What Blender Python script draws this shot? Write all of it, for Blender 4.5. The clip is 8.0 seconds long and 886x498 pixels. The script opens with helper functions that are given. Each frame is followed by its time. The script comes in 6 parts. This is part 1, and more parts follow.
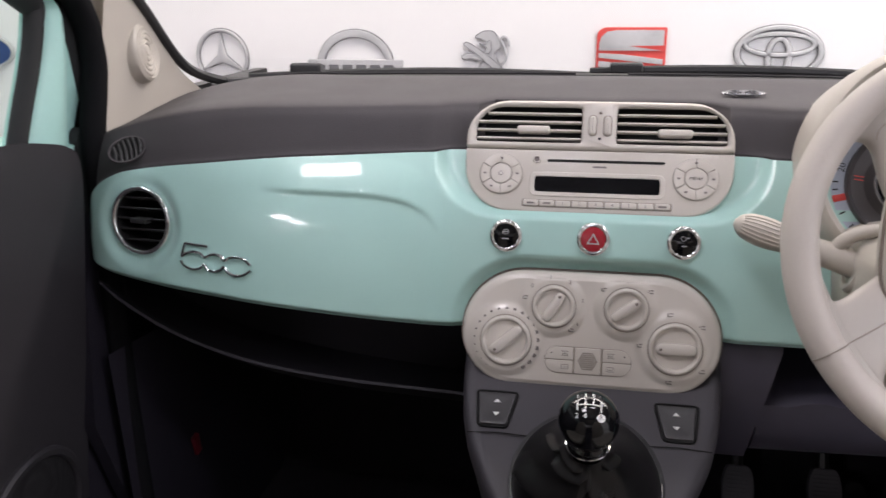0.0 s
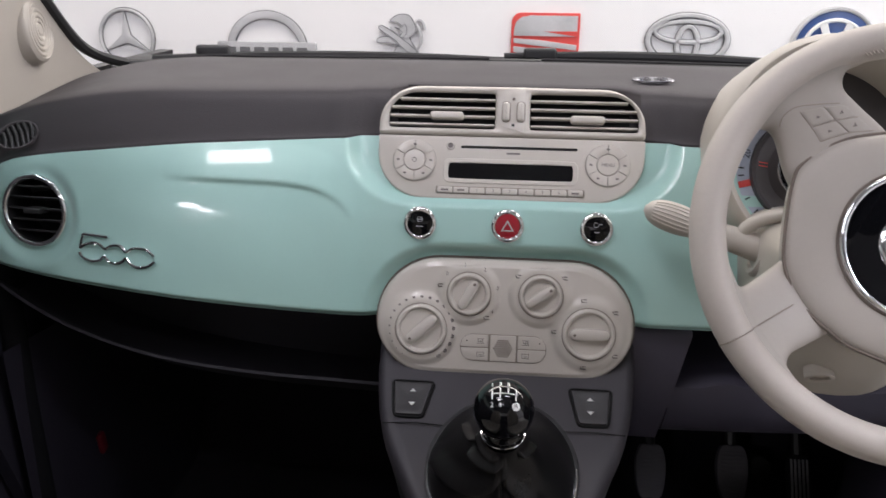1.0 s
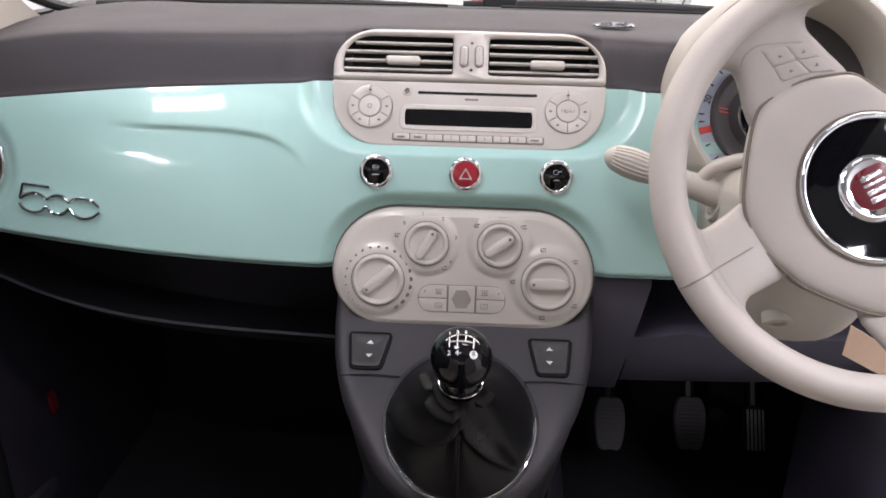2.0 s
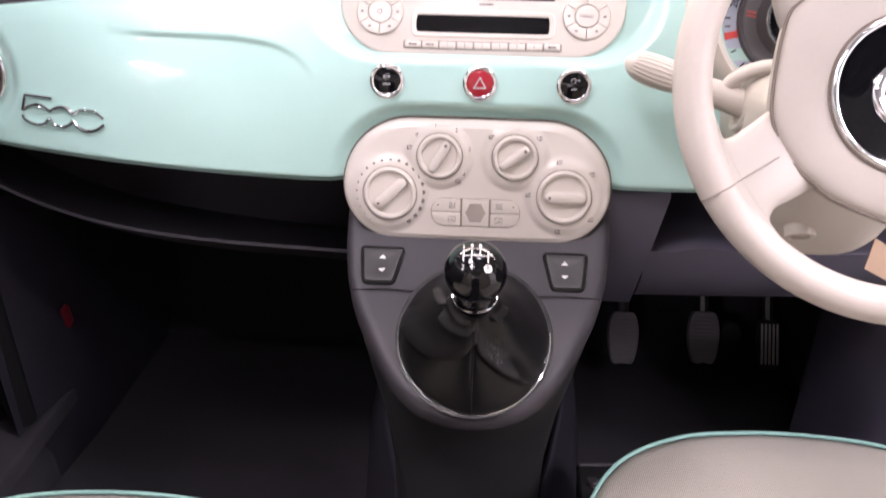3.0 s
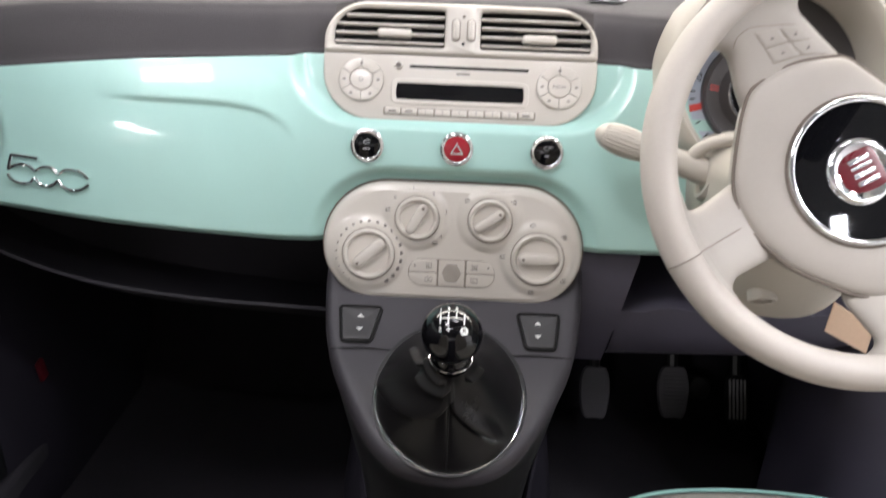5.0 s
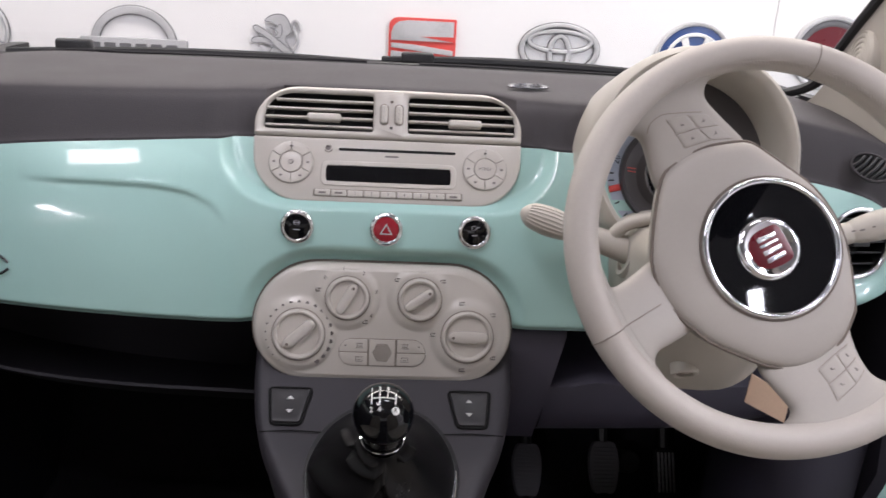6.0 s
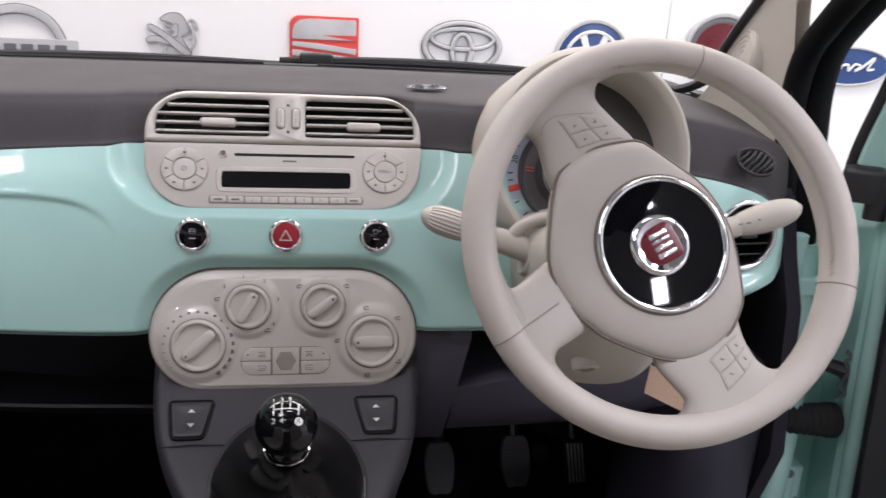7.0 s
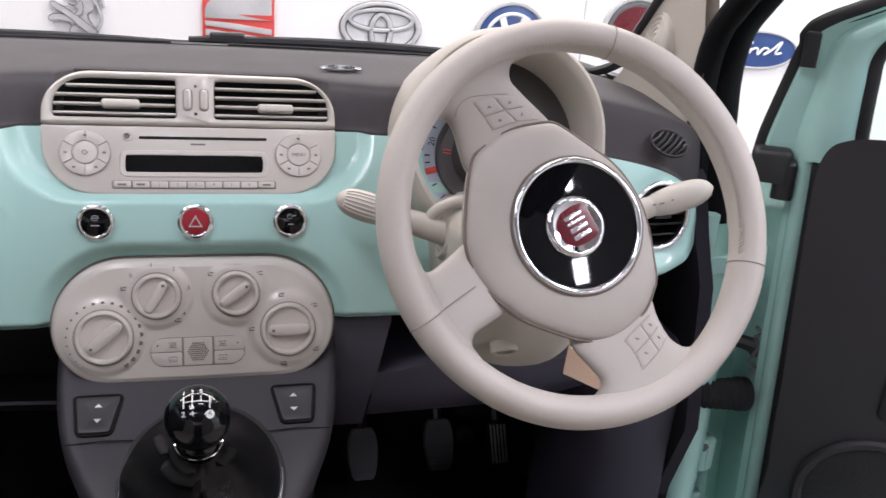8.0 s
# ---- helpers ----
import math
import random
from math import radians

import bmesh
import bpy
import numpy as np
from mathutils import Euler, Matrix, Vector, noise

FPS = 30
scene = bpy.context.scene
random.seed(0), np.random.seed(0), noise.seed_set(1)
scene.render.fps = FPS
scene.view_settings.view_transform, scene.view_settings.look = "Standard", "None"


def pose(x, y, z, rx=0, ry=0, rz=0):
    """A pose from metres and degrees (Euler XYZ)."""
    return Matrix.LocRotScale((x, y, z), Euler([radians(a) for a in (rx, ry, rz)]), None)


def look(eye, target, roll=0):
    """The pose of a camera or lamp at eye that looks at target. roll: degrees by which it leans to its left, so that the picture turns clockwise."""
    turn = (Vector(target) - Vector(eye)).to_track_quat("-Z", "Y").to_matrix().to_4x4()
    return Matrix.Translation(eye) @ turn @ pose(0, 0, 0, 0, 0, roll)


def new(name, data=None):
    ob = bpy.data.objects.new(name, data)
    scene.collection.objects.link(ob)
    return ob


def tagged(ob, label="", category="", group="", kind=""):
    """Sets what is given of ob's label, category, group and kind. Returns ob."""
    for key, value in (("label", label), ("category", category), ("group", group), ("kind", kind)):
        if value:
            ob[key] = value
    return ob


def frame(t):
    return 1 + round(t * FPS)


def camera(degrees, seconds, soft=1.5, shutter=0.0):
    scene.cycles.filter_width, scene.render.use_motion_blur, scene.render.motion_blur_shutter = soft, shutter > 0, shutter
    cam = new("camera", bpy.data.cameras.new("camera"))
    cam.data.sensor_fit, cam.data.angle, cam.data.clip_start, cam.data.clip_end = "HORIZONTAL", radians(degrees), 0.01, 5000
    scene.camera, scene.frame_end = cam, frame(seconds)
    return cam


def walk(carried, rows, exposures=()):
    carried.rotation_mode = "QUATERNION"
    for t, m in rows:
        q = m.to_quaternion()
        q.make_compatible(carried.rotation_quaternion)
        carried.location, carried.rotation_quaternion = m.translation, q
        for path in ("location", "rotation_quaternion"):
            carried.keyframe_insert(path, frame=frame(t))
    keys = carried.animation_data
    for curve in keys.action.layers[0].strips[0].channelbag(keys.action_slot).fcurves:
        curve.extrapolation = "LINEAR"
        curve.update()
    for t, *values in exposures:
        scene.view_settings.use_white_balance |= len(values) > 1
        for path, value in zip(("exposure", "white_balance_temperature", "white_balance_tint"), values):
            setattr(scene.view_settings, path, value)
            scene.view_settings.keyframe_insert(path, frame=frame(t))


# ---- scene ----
from mathutils import bvhtree

cam = camera(55.8, 8.0, shutter=0.5)
PATH = [
    (0, (0.004, 0.053, 1.184), (-0.355, 1.924, 0.576), -0.6),
    (0.5, (0.007, 0.061, 1.184), (-0.243, 1.947, 0.564), -0.0),
    (1, (0.008, 0.07, 1.183), (-0.159, 1.956, 0.54), 0.6),
    (1.5, (0.013, 0.082, 1.178), (-0.085, 1.954, 0.481), 1.1),
    (1.7, (0.014, 0.083, 1.17), (-0.059, 1.953, 0.466), 1.3),
    (3, (0.012, 0.102, 1.15), (-0.086, 1.881, 0.243), 0.8),
    (3.5, (0.009, 0.109, 1.142), (-0.082, 1.823, 0.116), 1.1),
    (4, (0.01, 0.11, 1.141), (-0.088, 1.798, 0.073), 1.4),
    (4.5, (0.009, 0.1, 1.157), (-0.059, 1.857, 0.204), 1.6),
    (5, (0.008, 0.085, 1.175), (-0.03, 1.915, 0.37), 2.1),
    (5.2, (0.003, 0.076, 1.173), (-0.006, 1.938, 0.442), 2.4),
    (6.3, (0.012, 0.075, 1.185), (0.188, 1.968, 0.564), 3.2),
    (6.5, (0.016, 0.077, 1.187), (0.23, 1.965, 0.564), 3.2),
    (7, (0.02, 0.08, 1.187), (0.349, 1.952, 0.565), 3.3),
    (7.5, (0.024, 0.087, 1.184), (0.454, 1.93, 0.537), 3.9),
    (8, (0.031, 0.091, 1.184), (0.535, 1.914, 0.535), 4.2),
]
EXPOSURES = [(0.0, -0.24, 6600, 12), (0.5, -0.36, 6500, 10), (1.0, -0.40, 6480, 10), (1.5, -0.20, 6480, 10), (3.0, 0.86, 6850, 21), (3.5, 1.40, 6900, 15), (4.0, 1.62, 6850, 12), (4.5, 0.94, 6800, 11), (5.0, 0.38, 6650, 6), (5.2, 0.14, 6500, 6), (6.3, -0.32, 6480, 13), (7.0, -0.28, 6450, 12), (8.0, -0.15, 6400, 12)]
walk(cam, [(t, look(eye, target, roll)) for t, eye, target, roll in PATH], EXPOSURES)

# ---- light ----
world = bpy.data.worlds.new("showroom_air")
scene.world = world
world.use_nodes = True
world.node_tree.nodes["Background"].inputs[0].default_value = (0.9, 0.95, 1.0, 1)
world.node_tree.nodes["Background"].inputs[1].default_value = 0.15


def area_lamp(name, x, y, w, h, watts, colour, turn=0.0):
    d = bpy.data.lights.new(name, "AREA")
    d.shape, d.size, d.size_y, d.energy, d.color = "RECTANGLE", w, h, watts, colour
    ob = new(name, d)
    ob.matrix_basis = Matrix.Translation((x, y, 2.85)) @ Matrix.Rotation(radians(turn), 4, "Z")
    return tagged(ob, "white fluorescent strip under the showroom ceiling", "lamp", "ceiling lamps")


DAY = (0.90, 0.90, 1.0)
COOL = (0.97, 0.93, 1.0)
LAMPS = [
    (0.7, 2.10, 6.0, 0.30, 130, (1.0, 0.94, 0.89)),
    (-0.68, -0.18, 0.60, 0.36, 18, COOL, 12),
    (-0.88, 0.13, 0.40, 0.05, 3, COOL, 12),
    (-0.32, -1.20, 0.55, 0.10, 8, DAY),
    (0.40, 0.35, 0.60, 0.10, 6, DAY),
    (-1.75, 0.20, 0.25, 2.00, 26, DAY),
    (-2.15, -5.75, 0.42, 1.20, 90, COOL),
    (-2.08, -7.35, 0.26, 1.00, 60, COOL),
    (1.56, -1.49, 0.21, 0.062, 7, DAY, -66),
    (1.94, -2.31, 0.28, 0.070, 8, DAY, -66),
    (3.10, -0.60, 1.60, 0.30, 90, DAY),
    (1.75, 0.20, 0.20, 3.00, 46, DAY),
]
for lamp_ in LAMPS:
    area_lamp("ceiling_lamp", *lamp_)


# ---- materials ----
def material(name, colour, rough=0.5, metal=0.0, coat=0.0, grain=0.0, grain_scale=900.0, vary=0.08, vary_scale=14.0, kind="noise", spec=0.5, rough_vary=0.06):
    m = bpy.data.materials.new(name)
    m.use_nodes = True
    nt = m.node_tree
    b = nt.nodes["Principled BSDF"]
    b.inputs["Roughness"].default_value = rough
    b.inputs["Metallic"].default_value = metal
    b.inputs["Coat Weight"].default_value = coat
    b.inputs["Coat Roughness"].default_value = 0.04
    b.inputs["Specular IOR Level"].default_value = spec
    tc = nt.nodes.new("ShaderNodeTexCoord")
    big = nt.nodes.new("ShaderNodeTexNoise")
    big.inputs["Scale"].default_value = vary_scale
    big.inputs["Detail"].default_value = 5
    fine = nt.nodes.new("ShaderNodeTexNoise")
    fine.inputs["Scale"].default_value = vary_scale * 22
    fine.inputs["Detail"].default_value = 3
    for n in (big, fine):
        nt.links.new(tc.outputs["Object"], n.inputs["Vector"])
    mixed = nt.nodes.new("ShaderNodeMath")
    mixed.operation = "MULTIPLY_ADD"
    mixed.inputs[1].default_value = 0.35
    nt.links.new(fine.outputs["Fac"], mixed.inputs[0])
    nt.links.new(big.outputs["Fac"], mixed.inputs[2])
    ramp = nt.nodes.new("ShaderNodeMapRange")
    ramp.inputs["From Min"].default_value = 0.4
    ramp.inputs["From Max"].default_value = 0.95
    nt.links.new(mixed.outputs[0], ramp.inputs["Value"])
    mix = nt.nodes.new("ShaderNodeMix")
    mix.data_type = "RGBA"
    mix.inputs["A"].default_value = (*[c * (1 - vary) for c in colour], 1)
    mix.inputs["B"].default_value = (*[min(1, c * (1 + vary)) for c in colour], 1)
    nt.links.new(ramp.outputs["Result"], mix.inputs["Factor"])
    nt.links.new(mix.outputs["Result"], b.inputs["Base Color"])
    rr_ = nt.nodes.new("ShaderNodeMapRange")
    rr_.inputs["To Min"].default_value = max(0.0, rough - rough_vary)
    rr_.inputs["To Max"].default_value = min(1.0, rough + rough_vary)
    nt.links.new(ramp.outputs["Result"], rr_.inputs["Value"])
    nt.links.new(rr_.outputs["Result"], b.inputs["Roughness"])
    if grain:
        if kind == "cells":
            g = nt.nodes.new("ShaderNodeTexVoronoi")
            g.inputs["Scale"].default_value = grain_scale
            out = g.outputs["Distance"]
        elif kind == "weave":
            g = nt.nodes.new("ShaderNodeTexWave")
            g.inputs["Scale"].default_value = grain_scale
            g.inputs["Distortion"].default_value = 0.6
            g.bands_direction = "X"
            g2 = nt.nodes.new("ShaderNodeTexWave")
            g2.inputs["Scale"].default_value = grain_scale
            g2.inputs["Distortion"].default_value = 0.6
            g2.bands_direction = "Y"
            nt.links.new(tc.outputs["Object"], g2.inputs["Vector"])
            mm = nt.nodes.new("ShaderNodeMath")
            mm.operation = "MULTIPLY"
            nt.links.new(g.outputs["Fac"], mm.inputs[0])
            nt.links.new(g2.outputs["Fac"], mm.inputs[1])
            out = mm.outputs[0]
        else:
            g = nt.nodes.new("ShaderNodeTexNoise")
            g.inputs["Scale"].default_value = grain_scale
            g.inputs["Detail"].default_value = 4
            out = g.outputs["Fac"]
        nt.links.new(tc.outputs["Object"], g.inputs["Vector"])
        if kind == "weave":
            shade = nt.nodes.new("ShaderNodeMapRange")
            shade.inputs["To Min"].default_value = 0.62
            shade.inputs["To Max"].default_value = 1.12
            nt.links.new(out, shade.inputs["Value"])
            thread = nt.nodes.new("ShaderNodeVectorMath")
            thread.operation = "SCALE"
            nt.links.new(mix.outputs["Result"], thread.inputs[0])
            nt.links.new(shade.outputs["Result"], thread.inputs["Scale"])
            nt.links.new(thread.outputs["Vector"], b.inputs["Base Color"])
        bump = nt.nodes.new("ShaderNodeBump")
        bump.inputs["Strength"].default_value = grain
        bump.inputs["Distance"].default_value = 0.0006
        nt.links.new(out, bump.inputs["Height"])
        nt.links.new(bump.outputs["Normal"], b.inputs["Normal"])
    return m


def glass(name, tint=(1, 1, 1), gloss=0.5):
    m = bpy.data.materials.new(name)
    m.use_nodes = True
    nt = m.node_tree
    nt.nodes.remove(nt.nodes["Principled BSDF"])
    clear = nt.nodes.new("ShaderNodeBsdfTransparent")
    clear.inputs["Color"].default_value = (*tint, 1)
    shine = nt.nodes.new("ShaderNodeBsdfGlossy")
    shine.inputs["Roughness"].default_value = 0.01
    lw = nt.nodes.new("ShaderNodeLayerWeight")
    lw.inputs["Blend"].default_value = 0.5
    fr = nt.nodes.new("ShaderNodeMath")
    fr.operation = "POWER"
    fr.inputs[1].default_value = 5.0
    nt.links.new(lw.outputs["Facing"], fr.inputs[0])
    mul = nt.nodes.new("ShaderNodeMath")
    mul.operation = "MULTIPLY_ADD"
    mul.inputs[1].default_value = gloss
    mul.inputs[2].default_value = 0.03
    mix = nt.nodes.new("ShaderNodeMixShader")
    nt.links.new(fr.outputs[0], mul.inputs[0])
    nt.links.new(mul.outputs[0], mix.inputs[0])
    nt.links.new(clear.outputs[0], mix.inputs[1])
    nt.links.new(shine.outputs[0], mix.inputs[2])
    nt.links.new(mix.outputs[0], nt.nodes["Material Output"].inputs["Surface"])
    return m


MINT = material("mint_paint", (0.425, 0.665, 0.610), 0.40, coat=0.8, vary=0.02, rough_vary=0.03)
MINT.node_tree.nodes["Principled BSDF"].inputs["Coat Roughness"].default_value = 0.065
MINT_BODY = material("mint_body_paint", (0.41, 0.67, 0.615), 0.45, coat=0.5, vary=0.04)
CREAM = material("cream_plastic", (0.505, 0.463, 0.405), 0.42, grain=0.10, grain_scale=1500, vary=0.03)
CREAM_SOFT = material("cream_soft_plastic", (0.390, 0.355, 0.316), 0.5, grain=0.12, grain_scale=1500, vary=0.04)
CREAM_SATIN = material("cream_satin_plastic", (0.595, 0.552, 0.497), 0.24, coat=0.25, vary=0.015, rough_vary=0.03)
LEATHER = material("cream_leather", (0.475, 0.429, 0.384), 0.5, grain=0.16, grain_scale=1100, kind="cells", vary=0.05)
GROOVE = material("cream_groove", (0.27, 0.235, 0.20), 0.7)
GROOVE_PALE = material("cream_embossed_mark", (0.46, 0.42, 0.375), 0.6)
SEAM_DARK = material("dash_slot_shadow", (0.018, 0.016, 0.018), 0.8)
SEAM = material("seam_shadow", (0.16, 0.13, 0.11), 0.8)
STITCH = material("cream_thread", (0.465, 0.415, 0.37), 0.8)
FABRIC = material("cream_weave", (0.40, 0.367, 0.322), 0.9, grain=0.8, grain_scale=150, kind="weave", vary=0.05)
PIPING = material("mint_piping", (0.20, 0.37, 0.335), 0.75, grain=0.3, grain_scale=600)
DASH = material("dash_grained_plastic", (0.066, 0.060, 0.063), 0.66, spec=0.28, grain=0.35, grain_scale=800, kind="cells", vary=0.06)
# LOWER and TRAY: darker than CONSOLE, with the low cabin's shade in the colour
LOWER = material("shaded_lower_plastic", (0.016, 0.014, 0.021), 0.7, spec=0.25, grain=0.3, grain_scale=800, kind="cells", vary=0.08)
TRAY = material("shaded_tray_plastic", (0.019, 0.017, 0.021), 0.7, spec=0.25, grain=0.3, grain_scale=800, kind="cells", vary=0.08)
KNEE = material("knee_panel_plastic", (0.050, 0.045, 0.066), 0.55, grain=0.3, grain_scale=800, kind="cells", vary=0.08)
CONSOLE = material("console_plastic", (0.043, 0.039, 0.046), 0.55, grain=0.25, grain_scale=900, kind="cells", vary=0.06)
BLACK = material("black_plastic", (0.018, 0.018, 0.019), 0.45, vary=0.1)
# near-black that paints the shade inside vents, ducts, slots and the cup holder
VOID = material("recess_shade_black", (0.006, 0.006, 0.006), 0.9)
GLOSS = material("black_gloss", (0.004, 0.004, 0.005), 0.025, vary=0.02, rough_vary=0.008)
SEAL = material("black_seal_rubber", (0.006, 0.006, 0.007), 0.85, spec=0.12, grain=0.2, grain_scale=500, vary=0.12)
RUBBER = material("black_rubber", (0.015, 0.015, 0.016), 0.75, grain=0.2, grain_scale=500, vary=0.12)
CHROME = material("chrome", (0.86, 0.86, 0.87), 0.09, metal=1.0, vary=0.02, rough_vary=0.02)
# darker than DASH: the closed door's shade is put into this colour
DOOR_CARD = material("shaded_door_card_plastic", (0.027, 0.0245, 0.028), 0.6, grain=0.35, grain_scale=800, kind="cells", vary=0.06)
CHROME_DULL = material("dull_chrome", (0.24, 0.24, 0.26), 0.25, metal=1.0, vary=0.1)
ROCKER = material("rocker_grey", (0.034, 0.032, 0.034), 0.4, vary=0.05)
MESH = material("speaker_mesh", (0.020, 0.019, 0.021), 0.6, grain=1.0, grain_scale=230, kind="weave", vary=0.1)
BOOT = material("black_boot_leather", (0.007, 0.0065, 0.007), 0.33, spec=0.28, grain=0.02, grain_scale=900, kind="cells", vary=0.15)
CARPET = material("black_carpet", (0.016, 0.014, 0.019), 0.97, grain=0.9, grain_scale=420, vary=0.3, vary_scale=30)
HEADLINER = material("cream_headliner", (0.55, 0.51, 0.46), 0.95, grain=0.3, grain_scale=500)
RED = material("red_enamel", (0.34, 0.016, 0.028), 0.2, coat=0.8, vary=0.06)
RED_DARK = material("dark_red_enamel", (0.115, 0.007, 0.014), 0.3, coat=0.2)
WHITE_MARK = material("white_marking", (0.8, 0.8, 0.78), 0.6)
GREY_MARK = material("grey_marking", (0.17, 0.15, 0.14), 0.6)
SILVER = material("silver_print", (0.46, 0.46, 0.47), 0.45, vary=0.25, vary_scale=6)
SILVER_DARK = material("dark_silver_print", (0.12, 0.12, 0.125), 0.45, vary=0.2, vary_scale=6)
BLUE = material("blue_print", (0.02, 0.06, 0.20), 0.4, vary=0.15)
RED_PRINT = material("red_print", (0.65, 0.07, 0.06), 0.45)
WALL = material("white_wall_paint", (0.82, 0.81, 0.81), 0.8, grain=0.15, grain_scale=120, vary=0.02, vary_scale=1.5)
CEILING = material("grey_ceiling_paint", (0.22, 0.22, 0.22), 0.9)
FLOOR = material("grey_showroom_tile", (0.46, 0.45, 0.44), 0.35, vary=0.1, vary_scale=3)
CARD = material("buff_card", (0.60, 0.42, 0.30), 0.8, vary=0.08)
DIAL = material("dial_grey", (0.05, 0.045, 0.045), 0.5)
DIAL_RING = material("dial_pale_ring", (0.42, 0.47, 0.56), 0.5)
PEDAL = material("pedal_rubber", (0.15, 0.145, 0.16), 0.7, grain=0.3, grain_scale=500)
GLASS = glass("clear_glass")
GLASS_GREEN = glass("green_glass", (0.82, 0.93, 0.88))


# ---- building tools ----
def thing(name, at, label="", category="", group="", kind=""):
    ob = new(name)
    ob.empty_display_size = 0.02
    ob.location = at
    return tagged(ob, label, category, group, kind)


def solid(name, V, F, mat, parent=None, label="", sharp=38.0, smooth=True):
    """One mesh object from points in world metres."""
    me = bpy.data.meshes.new(name)
    me.from_pydata([tuple(v) for v in V], [], F)
    me.materials.append(mat)
    bm = bmesh.new()
    bm.from_mesh(me)
    bmesh.ops.delete(bm, geom=[v for v in bm.verts if not v.link_faces], context="VERTS")
    bmesh.ops.recalc_face_normals(bm, faces=bm.faces)
    bm.to_mesh(me)
    bm.free()
    if smooth:
        me.polygons.foreach_set("use_smooth", [True] * len(me.polygons))
        me.set_sharp_from_angle(angle=radians(sharp))
    ob = new(name, me)
    if parent is not None:
        ob.parent = parent
        m = Matrix.Identity(4)
        up = parent
        while up is not None:
            m = up.matrix_basis @ m if up.parent is None else up.matrix_parent_inverse @ up.matrix_basis @ m
            m = m
            up = up.parent
        ob.matrix_parent_inverse = m.inverted()
    return tagged(ob, label)


def join(*pieces):
    V, F = [], []
    for v, f in pieces:
        n = len(V)
        V += list(v)
        F += [tuple(i + n for i in q) for q in f]
    return V, F


def moved(piece, m):
    v, f = piece
    return [m @ Vector(p) for p in v], f


def loft(rows, around=False, along=False, caps=False):
    """Quads between rows of equally many points. around: each row is a ring; along: the last row joins the first."""
    n, k = len(rows[0]), len(rows)
    V = [Vector(p) for r in rows for p in r]
    F = []
    for i in range(k if along else k - 1):
        for j in range(n if around else n - 1):
            a, b = i * n + j, i * n + (j + 1) % n
            c, d = ((i + 1) % k) * n + (j + 1) % n, ((i + 1) % k) * n + j
            F.append((a, b, c, d))
    if caps and around and not along:
        F.append(tuple(range(n))[::-1])
        F.append(tuple((k - 1) * n + j for j in range(n)))
    return V, F


def face_frame(x, y, z, lean=0.0, turn=0.0):
    """A frame on a panel that faces the seats: local x to the right, y up the panel, z out of it. turn: about z, degrees."""
    a = radians(lean)
    m = Matrix(((1, 0, 0, x), (0, math.sin(a), -math.cos(a), y), (0, math.cos(a), math.sin(a), z), (0, 0, 0, 1)))
    return m @ Matrix.Rotation(radians(turn), 4, "Z")


def rrect(w, h, tl, tr=None, br=None, bl=None, n=8, cx=0.0, cy=0.0, bow=0.0):
    """A rectangle's outline with its own radius at each corner, counter-clockwise. bow: by how much top and bottom bulge."""
    tr, br, bl = (tl if v is None else v for v in (tr, br, bl))
    P = []
    for x, y, r, a0 in ((w / 2 - tr, h / 2 - tr, tr, 0), (-w / 2 + tl, h / 2 - tl, tl, 90), (-w / 2 + bl, -h / 2 + bl, bl, 180), (w / 2 - br, -h / 2 + br, br, 270)):
        for i in range(n + 1):
            a = radians(a0 + 90 * i / n)
            P.append((x + r * math.cos(a), y + r * math.sin(a)))
    if bow:
        Q = []
        for i, (x, y) in enumerate(P):
            x2, y2 = P[(i + 1) % len(P)]
            steps = max(1, int(math.hypot(x2 - x, y2 - y) / 0.006))
            Q += [(x + (x2 - x) * s / steps, y + (y2 - y) * s / steps) for s in range(steps)]
        P = [(x, y + bow * (1 - (2 * x / w) ** 2) * (2 * y / h)) for x, y in Q]
    return [(x + cx, y + cy) for x, y in P]


def oval(a, b=None, n=32, cx=0.0, cy=0.0):
    b = a if b is None else b
    return [(cx + a * math.cos(2 * math.pi * i / n), cy + b * math.sin(2 * math.pi * i / n)) for i in range(n)]


def inset(P, d):
    out = []
    n = len(P)
    for i in range(n):
        (x0, y0), (x1, y1), (x2, y2) = P[i - 1], P[i], P[(i + 1) % n]
        nx, ny = -(y2 - y0), x2 - x0
        k = math.hypot(nx, ny) or 1.0
        out.append((x1 + d * nx / k, y1 + d * ny / k))
    return out


def prism(P, z0, z1, bevel=0.0, steps=3, dome=0.0, back=True):
    """The outline P raised from z0 to z1, its front edge rounded. dome: how far the front swells."""
    rows = [[(x, y, z0) for x, y in P]]
    if bevel:
        for i in range(steps + 1):
            a = math.pi / 2 * i / steps
            rows.append([(x, y, z1 - bevel + bevel * math.sin(a)) for x, y in inset(P, bevel * (1 - math.cos(a)))])
    else:
        rows.append([(x, y, z1) for x, y in P])
    cx, cy = sum(p[0] for p in P) / len(P), sum(p[1] for p in P) / len(P)
    if dome:
        last = rows[-1]
        for s in (0.7, 0.4, 0.15):
            rows.append([(cx + (x - cx) * s, cy + (y - cy) * s, z1 + dome * (1 - s * s)) for x, y, _ in last])
    V, F = loft(rows, around=True)
    n, k = len(P), len(rows)
    F.append(tuple((k - 1) * n + j for j in range(n)))
    if back:
        F.append(tuple(range(n))[::-1])
    return V, F


